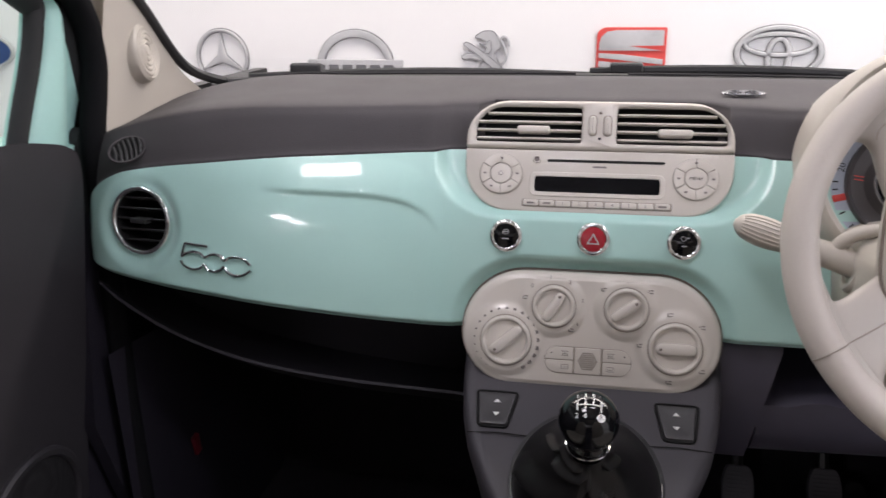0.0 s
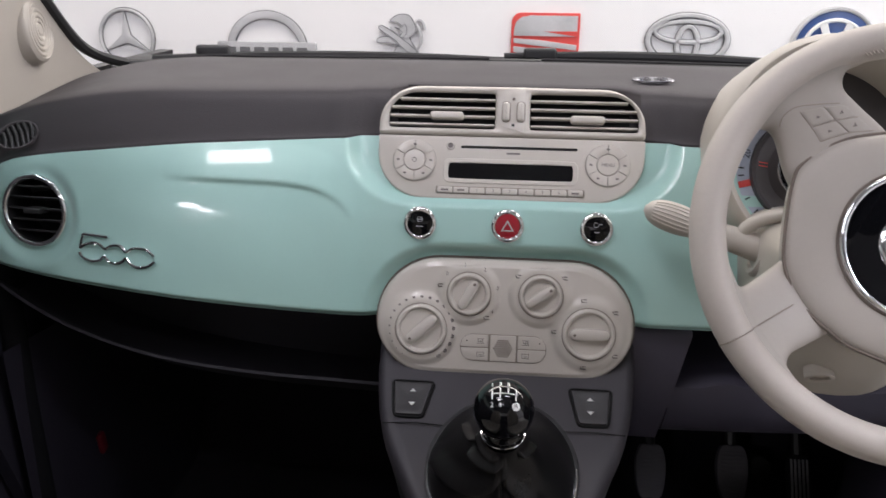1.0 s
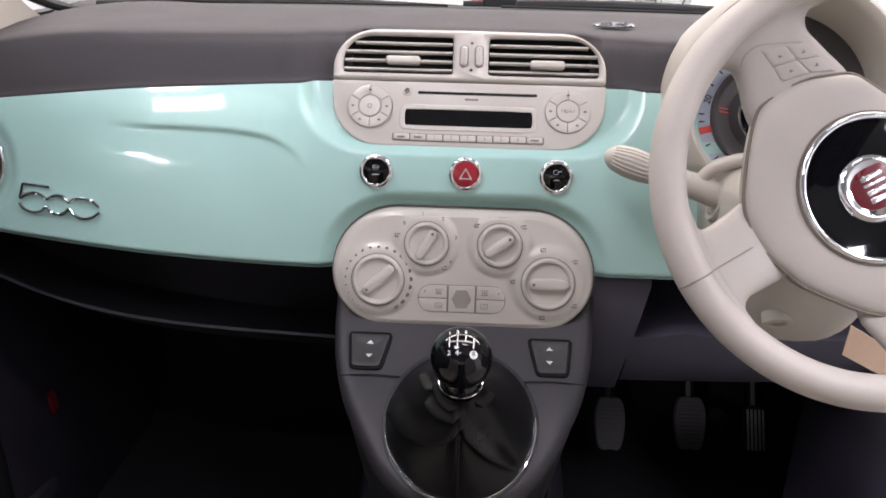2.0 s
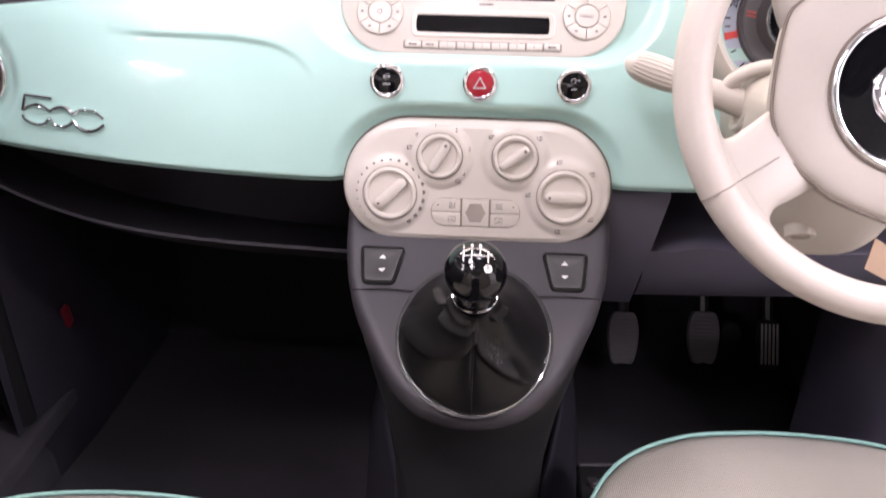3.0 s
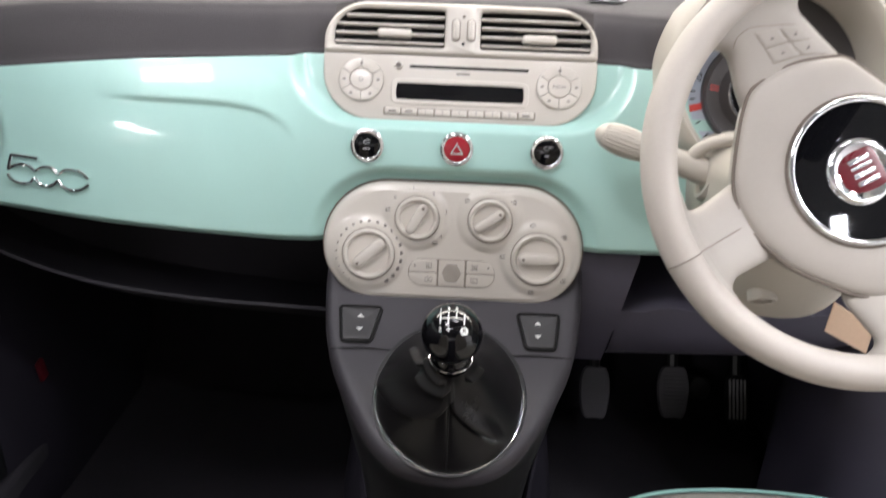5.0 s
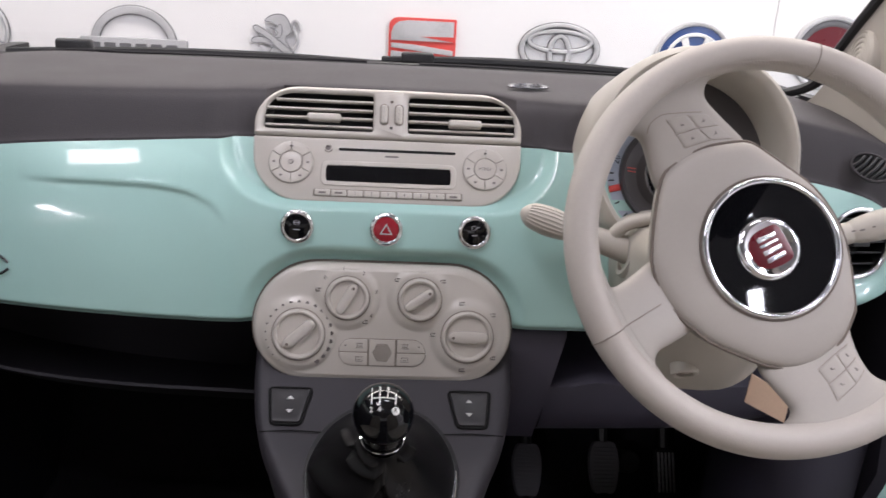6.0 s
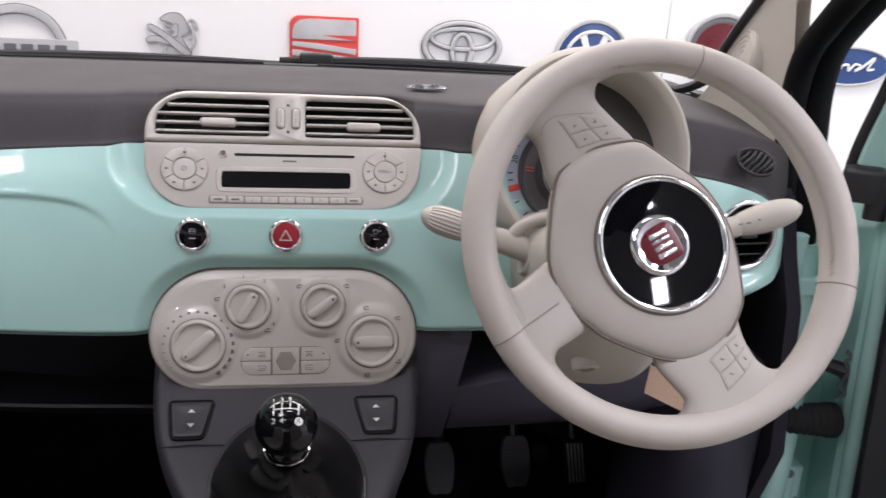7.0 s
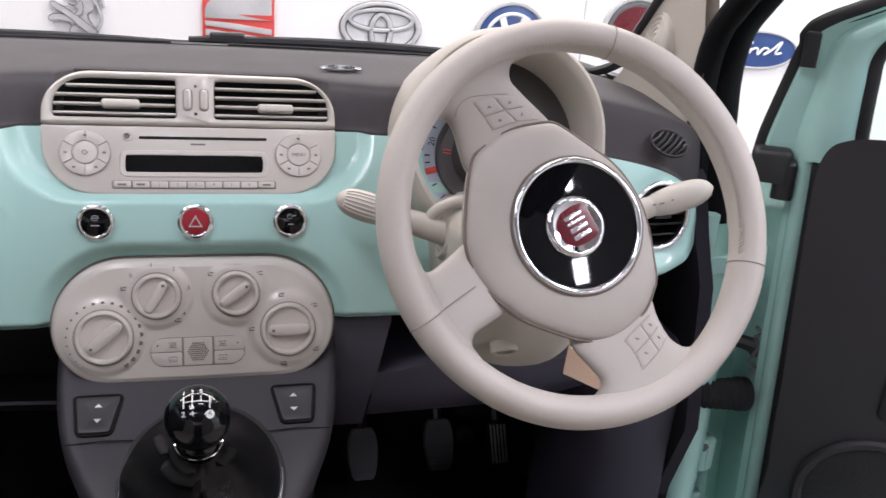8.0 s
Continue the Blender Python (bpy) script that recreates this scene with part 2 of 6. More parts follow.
def polar(P, c, n=72):
    """n points of the outline P at even angles about c."""
    out = []
    for i in range(n):
        a = 2 * math.pi * i / n
        dx, dy = math.cos(a), math.sin(a)
        best = None
        for j in range(len(P)):
            (x1, y1), (x2, y2) = P[j], P[(j + 1) % len(P)]
            ex, ey = x2 - x1, y2 - y1
            if abs(ex * dy - ey * dx) < 1e-12:
                continue
            t = ((x1 - c[0]) * ey - (y1 - c[1]) * ex) / (dx * ey - dy * ex)
            s = ((x1 - c[0]) * dy - (y1 - c[1]) * dx) / (dx * ey - dy * ex)
            if t > 0 and -1e-9 <= s <= 1 + 1e-9 and (best is None or t > best):
                best = t
        best = best or 0.001
        out.append((c[0] + best * dx, c[1] + best * dy))
    return out


def collar(outer, inner, c, z0, z1, bevel=0.0015, n=72):
    """A plate with an opening: between the outlines outer and inner, from z0 to z1, with rounded edges."""
    A, B = polar(outer, c, n), polar(inner, c, n)
    rows = [[(x, y, z0) for x, y in A], [(x, y, z1 - bevel) for x, y in A], [(x, y, z1) for x, y in inset(A, bevel)],
            [(x, y, z1) for x, y in inset(B, -bevel)], [(x, y, z1 - bevel) for x, y in B], [(x, y, z0) for x, y in B]]
    return loft(rows, around=True, along=True)


def lathe(profile, n=40, a=1.0, b=1.0):
    """A profile of (radius, height) turned about local z."""
    rows = [[(a * r * math.cos(2 * math.pi * i / n), b * r * math.sin(2 * math.pi * i / n), h) for i in range(n)] for r, h in profile]
    V, F = loft(rows, around=True)
    k = len(rows)
    if profile[0][0] > 1e-6:
        F.append(tuple(range(n))[::-1])
    if profile[-1][0] > 1e-6:
        F.append(tuple((k - 1) * n + j for j in range(n)))
    return V, F


def tube(path, radius, n=8, closed=False, flat=1.0):
    """A pipe along a path; radius: a number or one for each point."""
    P = [Vector(p) for p in path]
    k = len(P)
    rows = []
    ref = None
    for i, p in enumerate(P):
        t = (P[(i + 1) % k] - P[i - 1]) if closed or 0 < i < k - 1 else (P[1] - P[0] if i == 0 else P[-1] - P[-2])
        t.normalize()
        if ref is None:
            ref = t.orthogonal().normalized()
        ref = (ref - t * ref.dot(t)).normalized()
        side = t.cross(ref)
        r = radius[i] if isinstance(radius, (list, tuple)) else radius
        rows.append([p + r * (math.cos(2 * math.pi * j / n) * ref + flat * math.sin(2 * math.pi * j / n) * side) for j in range(n)])
    return loft(rows, around=True, along=closed, caps=not closed)


def block(w, d, h, bevel=0.004, m=None, n=3):
    """A box of w x d x h with rounded edges, its centre at the origin of m."""
    piece = prism(rrect(w, d, min(bevel, w / 2.01, d / 2.01), n=n), -h / 2, h / 2, bevel)
    return moved(piece, m) if m is not None else piece


def smooth_path(pts, per=8, closed=False):
    """A Catmull-Rom curve through points."""
    P = [Vector(p) for p in pts]
    k = len(P)
    out = []
    for i in range(k if closed else k - 1):
        p0 = P[i - 1] if closed or i > 0 else P[0]
        p1, p2 = P[i], P[(i + 1) % k]
        p3 = P[(i + 2) % k] if closed or i + 2 < k else P[-1]
        for j in range(per):
            t = j / per
            out.append(0.5 * (2 * p1 + (p2 - p0) * t + (2 * p0 - 5 * p1 + 4 * p2 - p3) * t * t + (3 * p1 - p0 - 3 * p2 + p3) * t ** 3))
    if not closed:
        out.append(P[-1])
    return out


def curve2(pts, per=8, closed=True):
    return [(p.x, p.y) for p in smooth_path([(x, y, 0) for x, y in pts], per, closed)]


def lerp(x, table):
    """Smooth steps between (x, y) pairs."""
    if x <= table[0][0]:
        return table[0][1]
    for i in range(len(table) - 1):
        (x0, y0), (x1, y1) = table[i], table[i + 1]
        if x <= x1:
            w = x1 - x0
            t = (x - x0) / w
            s = (y1 - y0) / w
            ends = []
            for j in (i, i + 1):
                if 0 < j < len(table) - 1:
                    a = (table[j][1] - table[j - 1][1]) / (table[j][0] - table[j - 1][0])
                    b = (table[j + 1][1] - table[j][1]) / (table[j + 1][0] - table[j][0])
                    ends.append(2 * a * b / (a + b) if a * b > 0 else 0.0)
                else:
                    ends.append(s)
            return y0 * (1 + 2 * t) * (1 - t) ** 2 + y1 * t * t * (3 - 2 * t) + w * (ends[0] * t * (1 - t) ** 2 - ends[1] * t * t * (1 - t))
    return table[-1][1]


def writing(name, text, size, m, mat, parent=None, depth=0.0003):
    """Raised letters, their middle at the origin of m."""
    c = bpy.data.curves.new(name, "FONT")
    c.body, c.size, c.extrude, c.align_x, c.align_y = text, size, depth, "CENTER", "CENTER"
    c.resolution_u = 2
    tmp = bpy.data.objects.new(name, c)
    me = bpy.data.meshes.new_from_object(tmp)
    V, F = [m @ v.co for v in me.vertices], [tuple(p.vertices) for p in me.polygons]
    bpy.data.objects.remove(tmp)
    return solid(name, V, F, mat, parent, smooth=False)


# ---- showroom ----
def slab(name, x0, x1, y0, y1, z0, z1, mat, label, parent=None):
    V = [(x, y, z) for z in (z0, z1) for y in (y0, y1) for x in (x0, x1)]
    F = [(0, 2, 3, 1), (4, 5, 7, 6), (0, 1, 5, 4), (2, 6, 7, 3), (0, 4, 6, 2), (1, 3, 7, 5)]
    ob = solid(name, V, F, mat, parent, label, smooth=False)
    return ob if parent is not None else tagged(ob, kind="structure")


WALL_Y = 2.79
slab("floor", -4.2, 4.2, -8, 3.0, -0.1, 0.0, FLOOR, "grey tiled showroom floor")
slab("ceiling", -4.2, 4.2, -8, 3.0, 2.95, 3.05, CEILING, "dim grey showroom ceiling")
slab("wall_north", -4.2, 1.2072, WALL_Y, 3.0, 0, 2.95, WALL, "white painted wall with a row of badges")
slab("wall_north", 1.209, 4.2, WALL_Y - 0.004, 3.0, 0, 2.95, WALL, "white painted wall panel beside a thin joint")
slab("wall_west", -4.2, -4.0, -8, WALL_Y, 0, 2.95, WALL, "plain white showroom wall")
slab("wall_east", 4.0, 4.2, -8, WALL_Y, 0, 2.95, WALL, "plain white showroom wall")
slab("wall_south", -4.0, 4.0, -8, -7.8, 0, 2.95, WALL, "plain white showroom wall")


def wall_frame(x, z, off=0.0):
    return face_frame(x, WALL_Y - off, z, 0)


def badge(x, z, label):
    return thing("wall_badge", (x, WALL_Y, z), label, "badge", "badges along the wall")


def ring(a0, b0, a1, b1, n=56, cx=0.0, cy=0.0, z0=0.0, z1=0.012):
    A, B = oval(a0, b0, n, cx, cy), oval(a1, b1, n, cx, cy)
    return loft([[(x, y, z0) for x, y in A], [(x, y, z1 * 0.6) for x, y in A], [(x * 0.75 + u * 0.25, y * 0.75 + v * 0.25, z1) for (x, y), (u, v) in zip(A, B)],
                 [(x * 0.25 + u * 0.75, y * 0.25 + v * 0.75, z1) for (x, y), (u, v) in zip(A, B)], [(x, y, z1 * 0.6) for x, y in B], [(x, y, z0) for x, y in B]], around=True, along=True)


def plate(pts, m, z=0.01):
    return moved(prism(pts, 0.0, z, 0.002), m)


# a three-pointed star in a ring
b = badge(-1.28, 0.947, "silver ring with a three-pointed star on the white wall")
m = wall_frame(-1.28, 0.947, 0.002)
solid("ring", *moved(ring(0.094, 0.094, 0.084, 0.084), m), SILVER, b)
solid("outline", *moved(ring(0.0965, 0.0965, 0.0815, 0.0815, z1=0.004), m), SILVER_DARK, b)
star = []
for i in range(3):
    a = radians(90 + 120 * i)
    star += [(0.086 * math.cos(a), 0.086 * math.sin(a)), (0.016 * math.cos(a + radians(60)), 0.016 * math.sin(a + radians(60)))]
solid("star", *plate(star, m), SILVER, b)
solid("outline", *plate([(x * 1.05, y * 1.05 if abs(x) > 0.03 or abs(y) > 0.03 else y * 1.3) for x, y in star], m, 0.004), SILVER_DARK, b)

# an arch over a bar
b = badge(-0.81, 0.925, "silver arch over a broad lettered bar on the white wall")
m = wall_frame(-0.81, 0.921, 0.002)
arch = [(0.130 * math.cos(radians(a)), 0.117 * math.sin(radians(a))) for a in range(8, 173, 6)]
arch_in = [(0.108 * math.cos(radians(a)), 0.093 * math.sin(radians(a))) for a in range(172, 7, -6)]
solid("arch", *plate(arch + arch_in, m), SILVER, b)
solid("outline", *plate([(x * 1.022, y * 1.022) for x, y in arch] + [(x * 0.97, y * 0.97) for x, y in arch_in], m, 0.004), SILVER_DARK, b)
solid("bar", *plate(rrect(0.325, 0.058, 0.006, cy=-0.008), m, 0.014), SILVER, b)
for i in range(6):
    solid("mark", *moved(prism(rrect(0.034, 0.030, 0.003, cx=-0.118 + 0.047 * i, cy=-0.010), 0.014, 0.017, 0.0), m), SILVER_DARK, b)

# an upright emblem of plain rounded pieces
b = badge(-0.38, 0.965, "silver upright rampant emblem on the white wall")
m = wall_frame(-0.38, 0.965, 0.002)
PIECES = (
    ("body", 0.010, [(-0.027, 0.049), (-0.012, 0.063), (0.010, 0.070), (0.033, 0.066), (0.047, 0.048), (0.054, 0.020), (0.036, 0.0), (0.046, -0.024), (0.060, -0.050), (-0.012, -0.052), (-0.004, -0.028), (0.010, -0.010), (0.006, 0.003), (0.014, 0.022), (0.006, 0.038), (-0.008, 0.045)]),
    ("limb", 0.014, [(-0.063, 0.027), (-0.052, 0.034), (-0.022, 0.018), (0.010, -0.004), (0.036, -0.024), (0.060, -0.046), (0.044, -0.054), (0.014, -0.034), (-0.014, -0.008), (-0.044, 0.012)]),
    ("limb", 0.012, [(-0.069, -0.010), (-0.057, -0.001), (-0.030, 0.0), (-0.012, -0.006), (0.004, -0.026), (-0.008, -0.024), (-0.034, -0.017), (-0.064, -0.019)]),
    ("mane", 0.013, [(-0.012, 0.030), (0.004, 0.026), (0.020, 0.040), (0.026, 0.022), (0.018, 0.0), (0.002, 0.002), (0.012, 0.014), (0.006, 0.020)]),
)
for kind_, high, P in PIECES:
    Q = curve2(P, 6)
    piece = solid(kind_, *plate(Q, m, high), SILVER, b)
    solid("outline", *moved(tube([(x, y, high - 0.001) for x, y in Q], 0.0016, 6, True), m), SILVER_DARK, piece)
solid("tail", *moved(tube(smooth_path([(0.058, -0.040, 0.006), (0.072, -0.014, 0.006), (0.066, 0.018, 0.006), (0.056, 0.040, 0.006), (0.064, 0.051, 0.006), (0.076, 0.044, 0.006), (0.082, 0.022, 0.006)]), 0.0052), m), SILVER, b)

# a red-edged shield with a slanted band
b = badge(0.082, 0.985, "red-edged silver emblem with slanted bands on the white wall")
m = wall_frame(0.082, 0.985, 0.002)
shield = rrect(0.212, 0.20, 0.03, 0.004, 0.004, 0.012, cy=-0.04)
solid("edge", *moved(prism(shield, 0, 0.008, 0.002), m), RED_PRINT, b)
fields = ([(-0.098, -0.010), (0.098, -0.010), (0.098, 0.052), (-0.045, 0.052), (-0.075, 0.047), (-0.092, 0.032), (-0.098, 0.012)],
          [(-0.098, -0.032), (0.098, -0.052), (0.098, -0.036), (-0.020, -0.022), (-0.098, -0.018)],
          [(-0.098, -0.060), (0.098, -0.084), (0.098, -0.062), (-0.098, -0.042)],
          [(-0.098, -0.095), (0.098, -0.120), (0.098, -0.096), (-0.098, -0.072)])
for P in fields:
    solid("field", *moved(prism(P, 0.006, 0.0115, 0.0006), m), SILVER, b)
solid("wedge", *moved(prism([(-0.005, 0.004), (0.098, -0.010), (0.098, 0.006)], 0.0110, 0.0122), m), RED_PRINT, b)

# three crossed ovals
b = badge(0.526, 0.980, "silver badge of three crossed ovals on the white wall")
m = wall_frame(0.519, 0.970, 0.002) @ Matrix.Scale(0.95, 4)
solid("oval", *moved(ring(0.136, 0.086, 0.119, 0.072), m), SILVER, b)
for o in ((0.1385, 0.0885, 0.1145, 0.0675, 0.0), (0.0435, 0.0645, 0.0215, 0.0455, -0.012), (0.1145, 0.0425, 0.0955, 0.0235, 0.026)):
    solid("outline", *moved(ring(*o[:4], cy=o[4], z1=0.005), m), SILVER_DARK, b)
solid("oval", *moved(ring(0.041, 0.062, 0.024, 0.048, cy=-0.012), m), SILVER, b)
solid("oval", *moved(ring(0.112, 0.040, 0.098, 0.026, cy=0.026), m), SILVER, b)

# a blue disc with a silver rim
b = badge(0.955, 0.945, "blue disc with a silver rim on the white wall")
m = wall_frame(0.955, 0.945, 0.002)
solid("disc", *moved(lathe([(0.126, 0), (0.126, 0.006), (0.122, 0.009), (0.0, 0.011)], 56), m), BLUE, b)
solid("rim", *moved(ring(0.131, 0.131, 0.118, 0.118, z1=0.014), m), SILVER, b)
solid("rim", *moved(ring(0.098, 0.098, 0.086, 0.086, z1=0.016), m), WHITE_MARK, b)
for s in (-1, 1):
    solid("stroke", *moved(prism([(s * 0.050, 0.078), (s * 0.030, 0.085), (s * 0.004, 0.01), (s * 0.018, 0.0)], 0.010, 0.016, 0.001), m), WHITE_MARK, b)
    solid("stroke", *moved(prism([(s * 0.095, 0.02), (s * 0.080, 0.045), (s * 0.034, -0.085), (s * 0.050, -0.08)], 0.010, 0.016, 0.001), m), WHITE_MARK, b)

# a red disc in a dark silver rim, and the blue ovals
b = badge(1.40, 1.00, "red disc in a broad silver rim on the white wall")
m = wall_frame(1.40, 1.00, 0.006)
solid("rim", *moved(ring(0.130, 0.120, 0.113, 0.103), m), SILVER, b)
solid("inner_rim", *moved(ring(0.113, 0.103, 0.092, 0.082, z1=0.008), m), SILVER_DARK, b)
solid("disc", *moved(lathe([(0.094, 0), (0.094, 0.006), (0.0, 0.009)], 48, 1, 0.9), m), RED_DARK, b)
for bx in (1.885, -2.235):
    b = badge(bx, 0.962, "blue oval with a silver rim on the white wall")
    m = wall_frame(bx, 0.962, 0.006)
    solid("disc", *moved(lathe([(0.157, 0), (0.157, 0.006), (0.0, 0.010)], 56, 1, 0.41), m), BLUE, b)
    solid("rim", *moved(ring(0.162, 0.068, 0.152, 0.059), m), SILVER, b)
    stroke = [(-0.118, 0.012), (-0.100, 0.030), (-0.060, 0.034), (-0.030, 0.026), (-0.075, 0.020), (-0.092, -0.012), (-0.106, -0.022), (-0.075, -0.002), (-0.048, 0.010), (-0.034, -0.004), (-0.054, -0.016), (-0.030, 0.002), (-0.008, 0.006), (-0.004, -0.014), (0.018, 0.008), (0.040, 0.002), (0.022, -0.014), (0.050, 0.002), (0.088, 0.032), (0.068, -0.008), (0.092, -0.006)]
    solid("stroke", *moved(tube([(x, y, 0.012) for x, y in curve2(stroke, 5, False)], 0.0042, 6), m), WHITE_MARK, b)


# ---- car body ----
car = thing("car", (0, 0, 0), "mint green small car with cream pillar trim, seen inside", "car")
slab("floor_pan", -0.70, 0.70, -1.2, 1.62, 0.18, 0.22, CARPET, "black carpet", car)
solid("toe_board", *loft([[(-0.70, 1.62, 0.20), (0.70, 1.62, 0.20)], [(-0.70, 1.50, 0.22), (0.70, 1.50, 0.22)], [(-0.70, 1.66, 0.42), (0.70, 1.66, 0.42)], [(-0.70, 1.70, 0.42), (0.70, 1.70, 0.42)]], along=True), CARPET, car)
slab("firewall", -0.70, 0.70, 1.66, 1.70, 0.42, 1.0, BLACK, "", car)
for s in (-1, 1):
    slab("front_side_panel", min(s * 0.675, s * 0.70), max(s * 0.675, s * 0.70), 1.13, 1.70, 0.2, 1.02, BLACK, "", car)
slab("cowl", -0.69, 0.69, 1.45, 1.80, 0.985, 1.0, BLACK, "", car)
rows = []
for i in range(25):
    x = -0.66 + 1.32 * i / 24
    y = 1.495 - 0.085 * (x / 0.645) ** 2
    rows.append([(x, y, 1.010), (x, y + 0.004, 1.020), (x, y + 0.05, 1.027), (x, y + 0.10, 1.029), (x, y + 0.14, 1.024), (x, y + 0.15, 1.0)])
solid("scuttle", *loft(rows), BLACK, car, "black plastic scuttle below the windscreen")
slab("rear_wall", -0.70, 0.70, -1.24, -1.2, 0.18, 0.95, LOWER, "", car)
for s in (-1, 1):
    slab("rear_side_panel", min(s * 0.66, s * 0.72), max(s * 0.66, s * 0.72), -1.2, -0.02, 0.2, 0.98, LOWER, "", car)
# roof: a crowned shell
rows = []
for i in range(9):
    y = 0.74 - 1.95 * i / 8
    z = 1.385 + 0.055 * math.sin(math.pi * min(1, (i + 1) / 6)) - 0.04 * (i / 8) ** 2
    rows.append([(0.56 * u, y + 0.05 * (1 - u * u), z - 0.05 * abs(u) ** 3) for u in [j / 8 - 1 for j in range(17)]])
def roof_part(keep):
    V, F = [], []
    for lift in (0.0, 0.03):
        v, f = loft([[(x, y, z + lift) for x, y, z in r] for r in rows])
        f = [q for k, q in enumerate(f) if keep(k // 16, k % 16)]
        V, F = join((V, F), (v, f))
    return V, F


solid("roof", *roof_part(lambda i, j: not (i < 4 and 1 <= j <= 14)), HEADLINER, car, "cream headliner")
pane = solid("roof_glass", *roof_part(lambda i, j: i < 4 and 1 <= j <= 14), GLASS, car, "fixed glass roof panel")
pane.visible_shadow = False


# windscreen between the base curve, the pillars and the roof's edge
EDGE = smooth_path([(0.645, 1.430, 1.026), (0.641, 1.285, 1.066), (0.636, 1.165, 1.162), (0.614, 0.99, 1.285), (0.575, 0.82, 1.385)], 10)


def screen(u, v):
    e = EDGE[min(len(EDGE) - 1, int(round(v * (len(EDGE) - 1))))].copy()
    if u > 0:
        e.y += 0.046 * max(0.0, min(1.0, (e.z - 1.03) / 0.07))
    c = Vector((0, 1.475 - 0.60 * v, 1.035 + 0.385 * v + 0.05 * math.sin(math.pi * v)))
    return Vector((e.x * u, c.y + (e.y - c.y) * u * u, c.z + (e.z - c.z) * u * u))


rows = [[screen(j / 10 - 1, i / 20) for j in range(21)] for i in range(21)]
V, F = loft(rows)
pane = solid("windscreen", V, F, GLASS, car, "clear windscreen")
pane.visible_shadow = False
edge = []
for u, v in [(-1 + 0.1 * i, 0.0) for i in range(21)]:
    edge.append(screen(u, v) + Vector((0, -0.004, -0.004)))
solid("screen_seal", *tube(edge, 0.008, 8), BLACK, car)
for s in (-1, 1):
    solid("screen_seal", *tube([screen(s, v / 40) + Vector((-s * 0.004, -0.004, -0.002)) for v in range(41)], 0.008, 8), BLACK, car)


# cream pillar trims: from the screen's edge back to the door seal
def pillar_front(s, v):
    return screen(s * 0.995, v) + Vector((0, -0.006, -0.008))


def pillar_back(s, v):
    return Vector((s * (0.650 - 0.10 * v ** 1.5), lerp(v, [(0, 1.055), (0.35, 1.07), (0.7, 0.89), (1.0, 0.64)]) + (0.03 * (1 - v) if s > 0 else 0), lerp(v, [(0, 0.965), (0.35, 1.17), (0.7, 1.29), (1.0, 1.37)])))


for s in (-1, 1):
    rows = []
    for i in range(41):
        v = i / 40
        f, r = pillar_front(s, v), pillar_back(s, v)
        f.z -= 0.05 * (1 - v) ** 6
        row = []
        for j in range(13):
            u = j / 12
            p = f.lerp(r, u)
            p.x += s * 0.004 * math.sin(math.pi * u)
            row.append(p)
        rows.append(row)
    Vt, Ft = loft(rows)
    Vb, Fb = loft([[p + Vector((s * 0.02, 0, 0)) for p in r] for r in rows])
    trim = solid("pillar_trim", *join((Vt, Ft), (Vb, Fb)), CREAM, car, "cream plastic windscreen pillar trim")
    # tweeter: rings on the trim
    c = Vector((-0.6392, 1.1705, 1.0953)) if s < 0 else Vector((0.6365, 1.210, 1.0975))
    n = Vector((-s * 0.97, 0.12, 0.10)).normalized()
    q = n.to_track_quat("Z", "Y").to_matrix().to_4x4()
    prof = [(0.0, 0.006)]
    for k in range(5):
        r0 = 0.006 + 0.0065 * k
        prof += [(r0, 0.0060), (r0 + 0.0018, 0.0038), (r0 + 0.0036, 0.0060)]
    prof += [(0.0372, 0.0048), (0.0395, 0.0030), (0.0405, -0.001), (0.0412, -0.006), (0.0418, -0.012), (0.0425, -0.020)]
    solid("tweeter", *moved(lathe(prof[::-1] + [(0.0, 0.006)], 36, 1.0, 1.08), Matrix.Translation(c) @ q), CREAM, trim, "ribbed round cream speaker cover")
    # door seal round the opening
    q = 0.038 if s > 0 else 0.0
    top_ = ((0.658, 1.098, 0.99), (0.656, 1.102, 1.06), (0.652, 1.084, 1.115), (0.645, 1.040, 1.155), (0.625, 0.93, 1.225)) if s > 0 else ((0.658, 1.050, 0.99), (0.656, 1.063, 1.05), (0.654, 1.068, 1.10), (0.648, 1.038, 1.165), (0.62, 0.90, 1.265))
    path = smooth_path([(s * 0.652, 1.045, 0.36), (s * 0.655, 1.04, 0.62), (s * 0.655, 1.045 + q * 0.9, 0.88), *[(s * x, y, z) for x, y, z in top_], (s * 0.56, 0.64, 1.375), (s * 0.55, 0.2, 1.40)], 8)
    solid("door_seal", *tube(path, 0.017, 10), SEAL, car, "black rubber door seal")
    outer = [p + Vector((s * 0.034, 0.024 - q * 0.4, 0.01)) for p in path]
    solid("pillar_body", *tube([p for p in outer if (0.5 if s < 0 else 0.0) < p.z < 0.885], 0.030, 12), MINT_BODY, car, "mint painted door opening")
    solid("pillar_cover", *tube([p for p in outer if p.z > 0.86], 0.024, 12), SEAL, car, "black outer pillar cover")

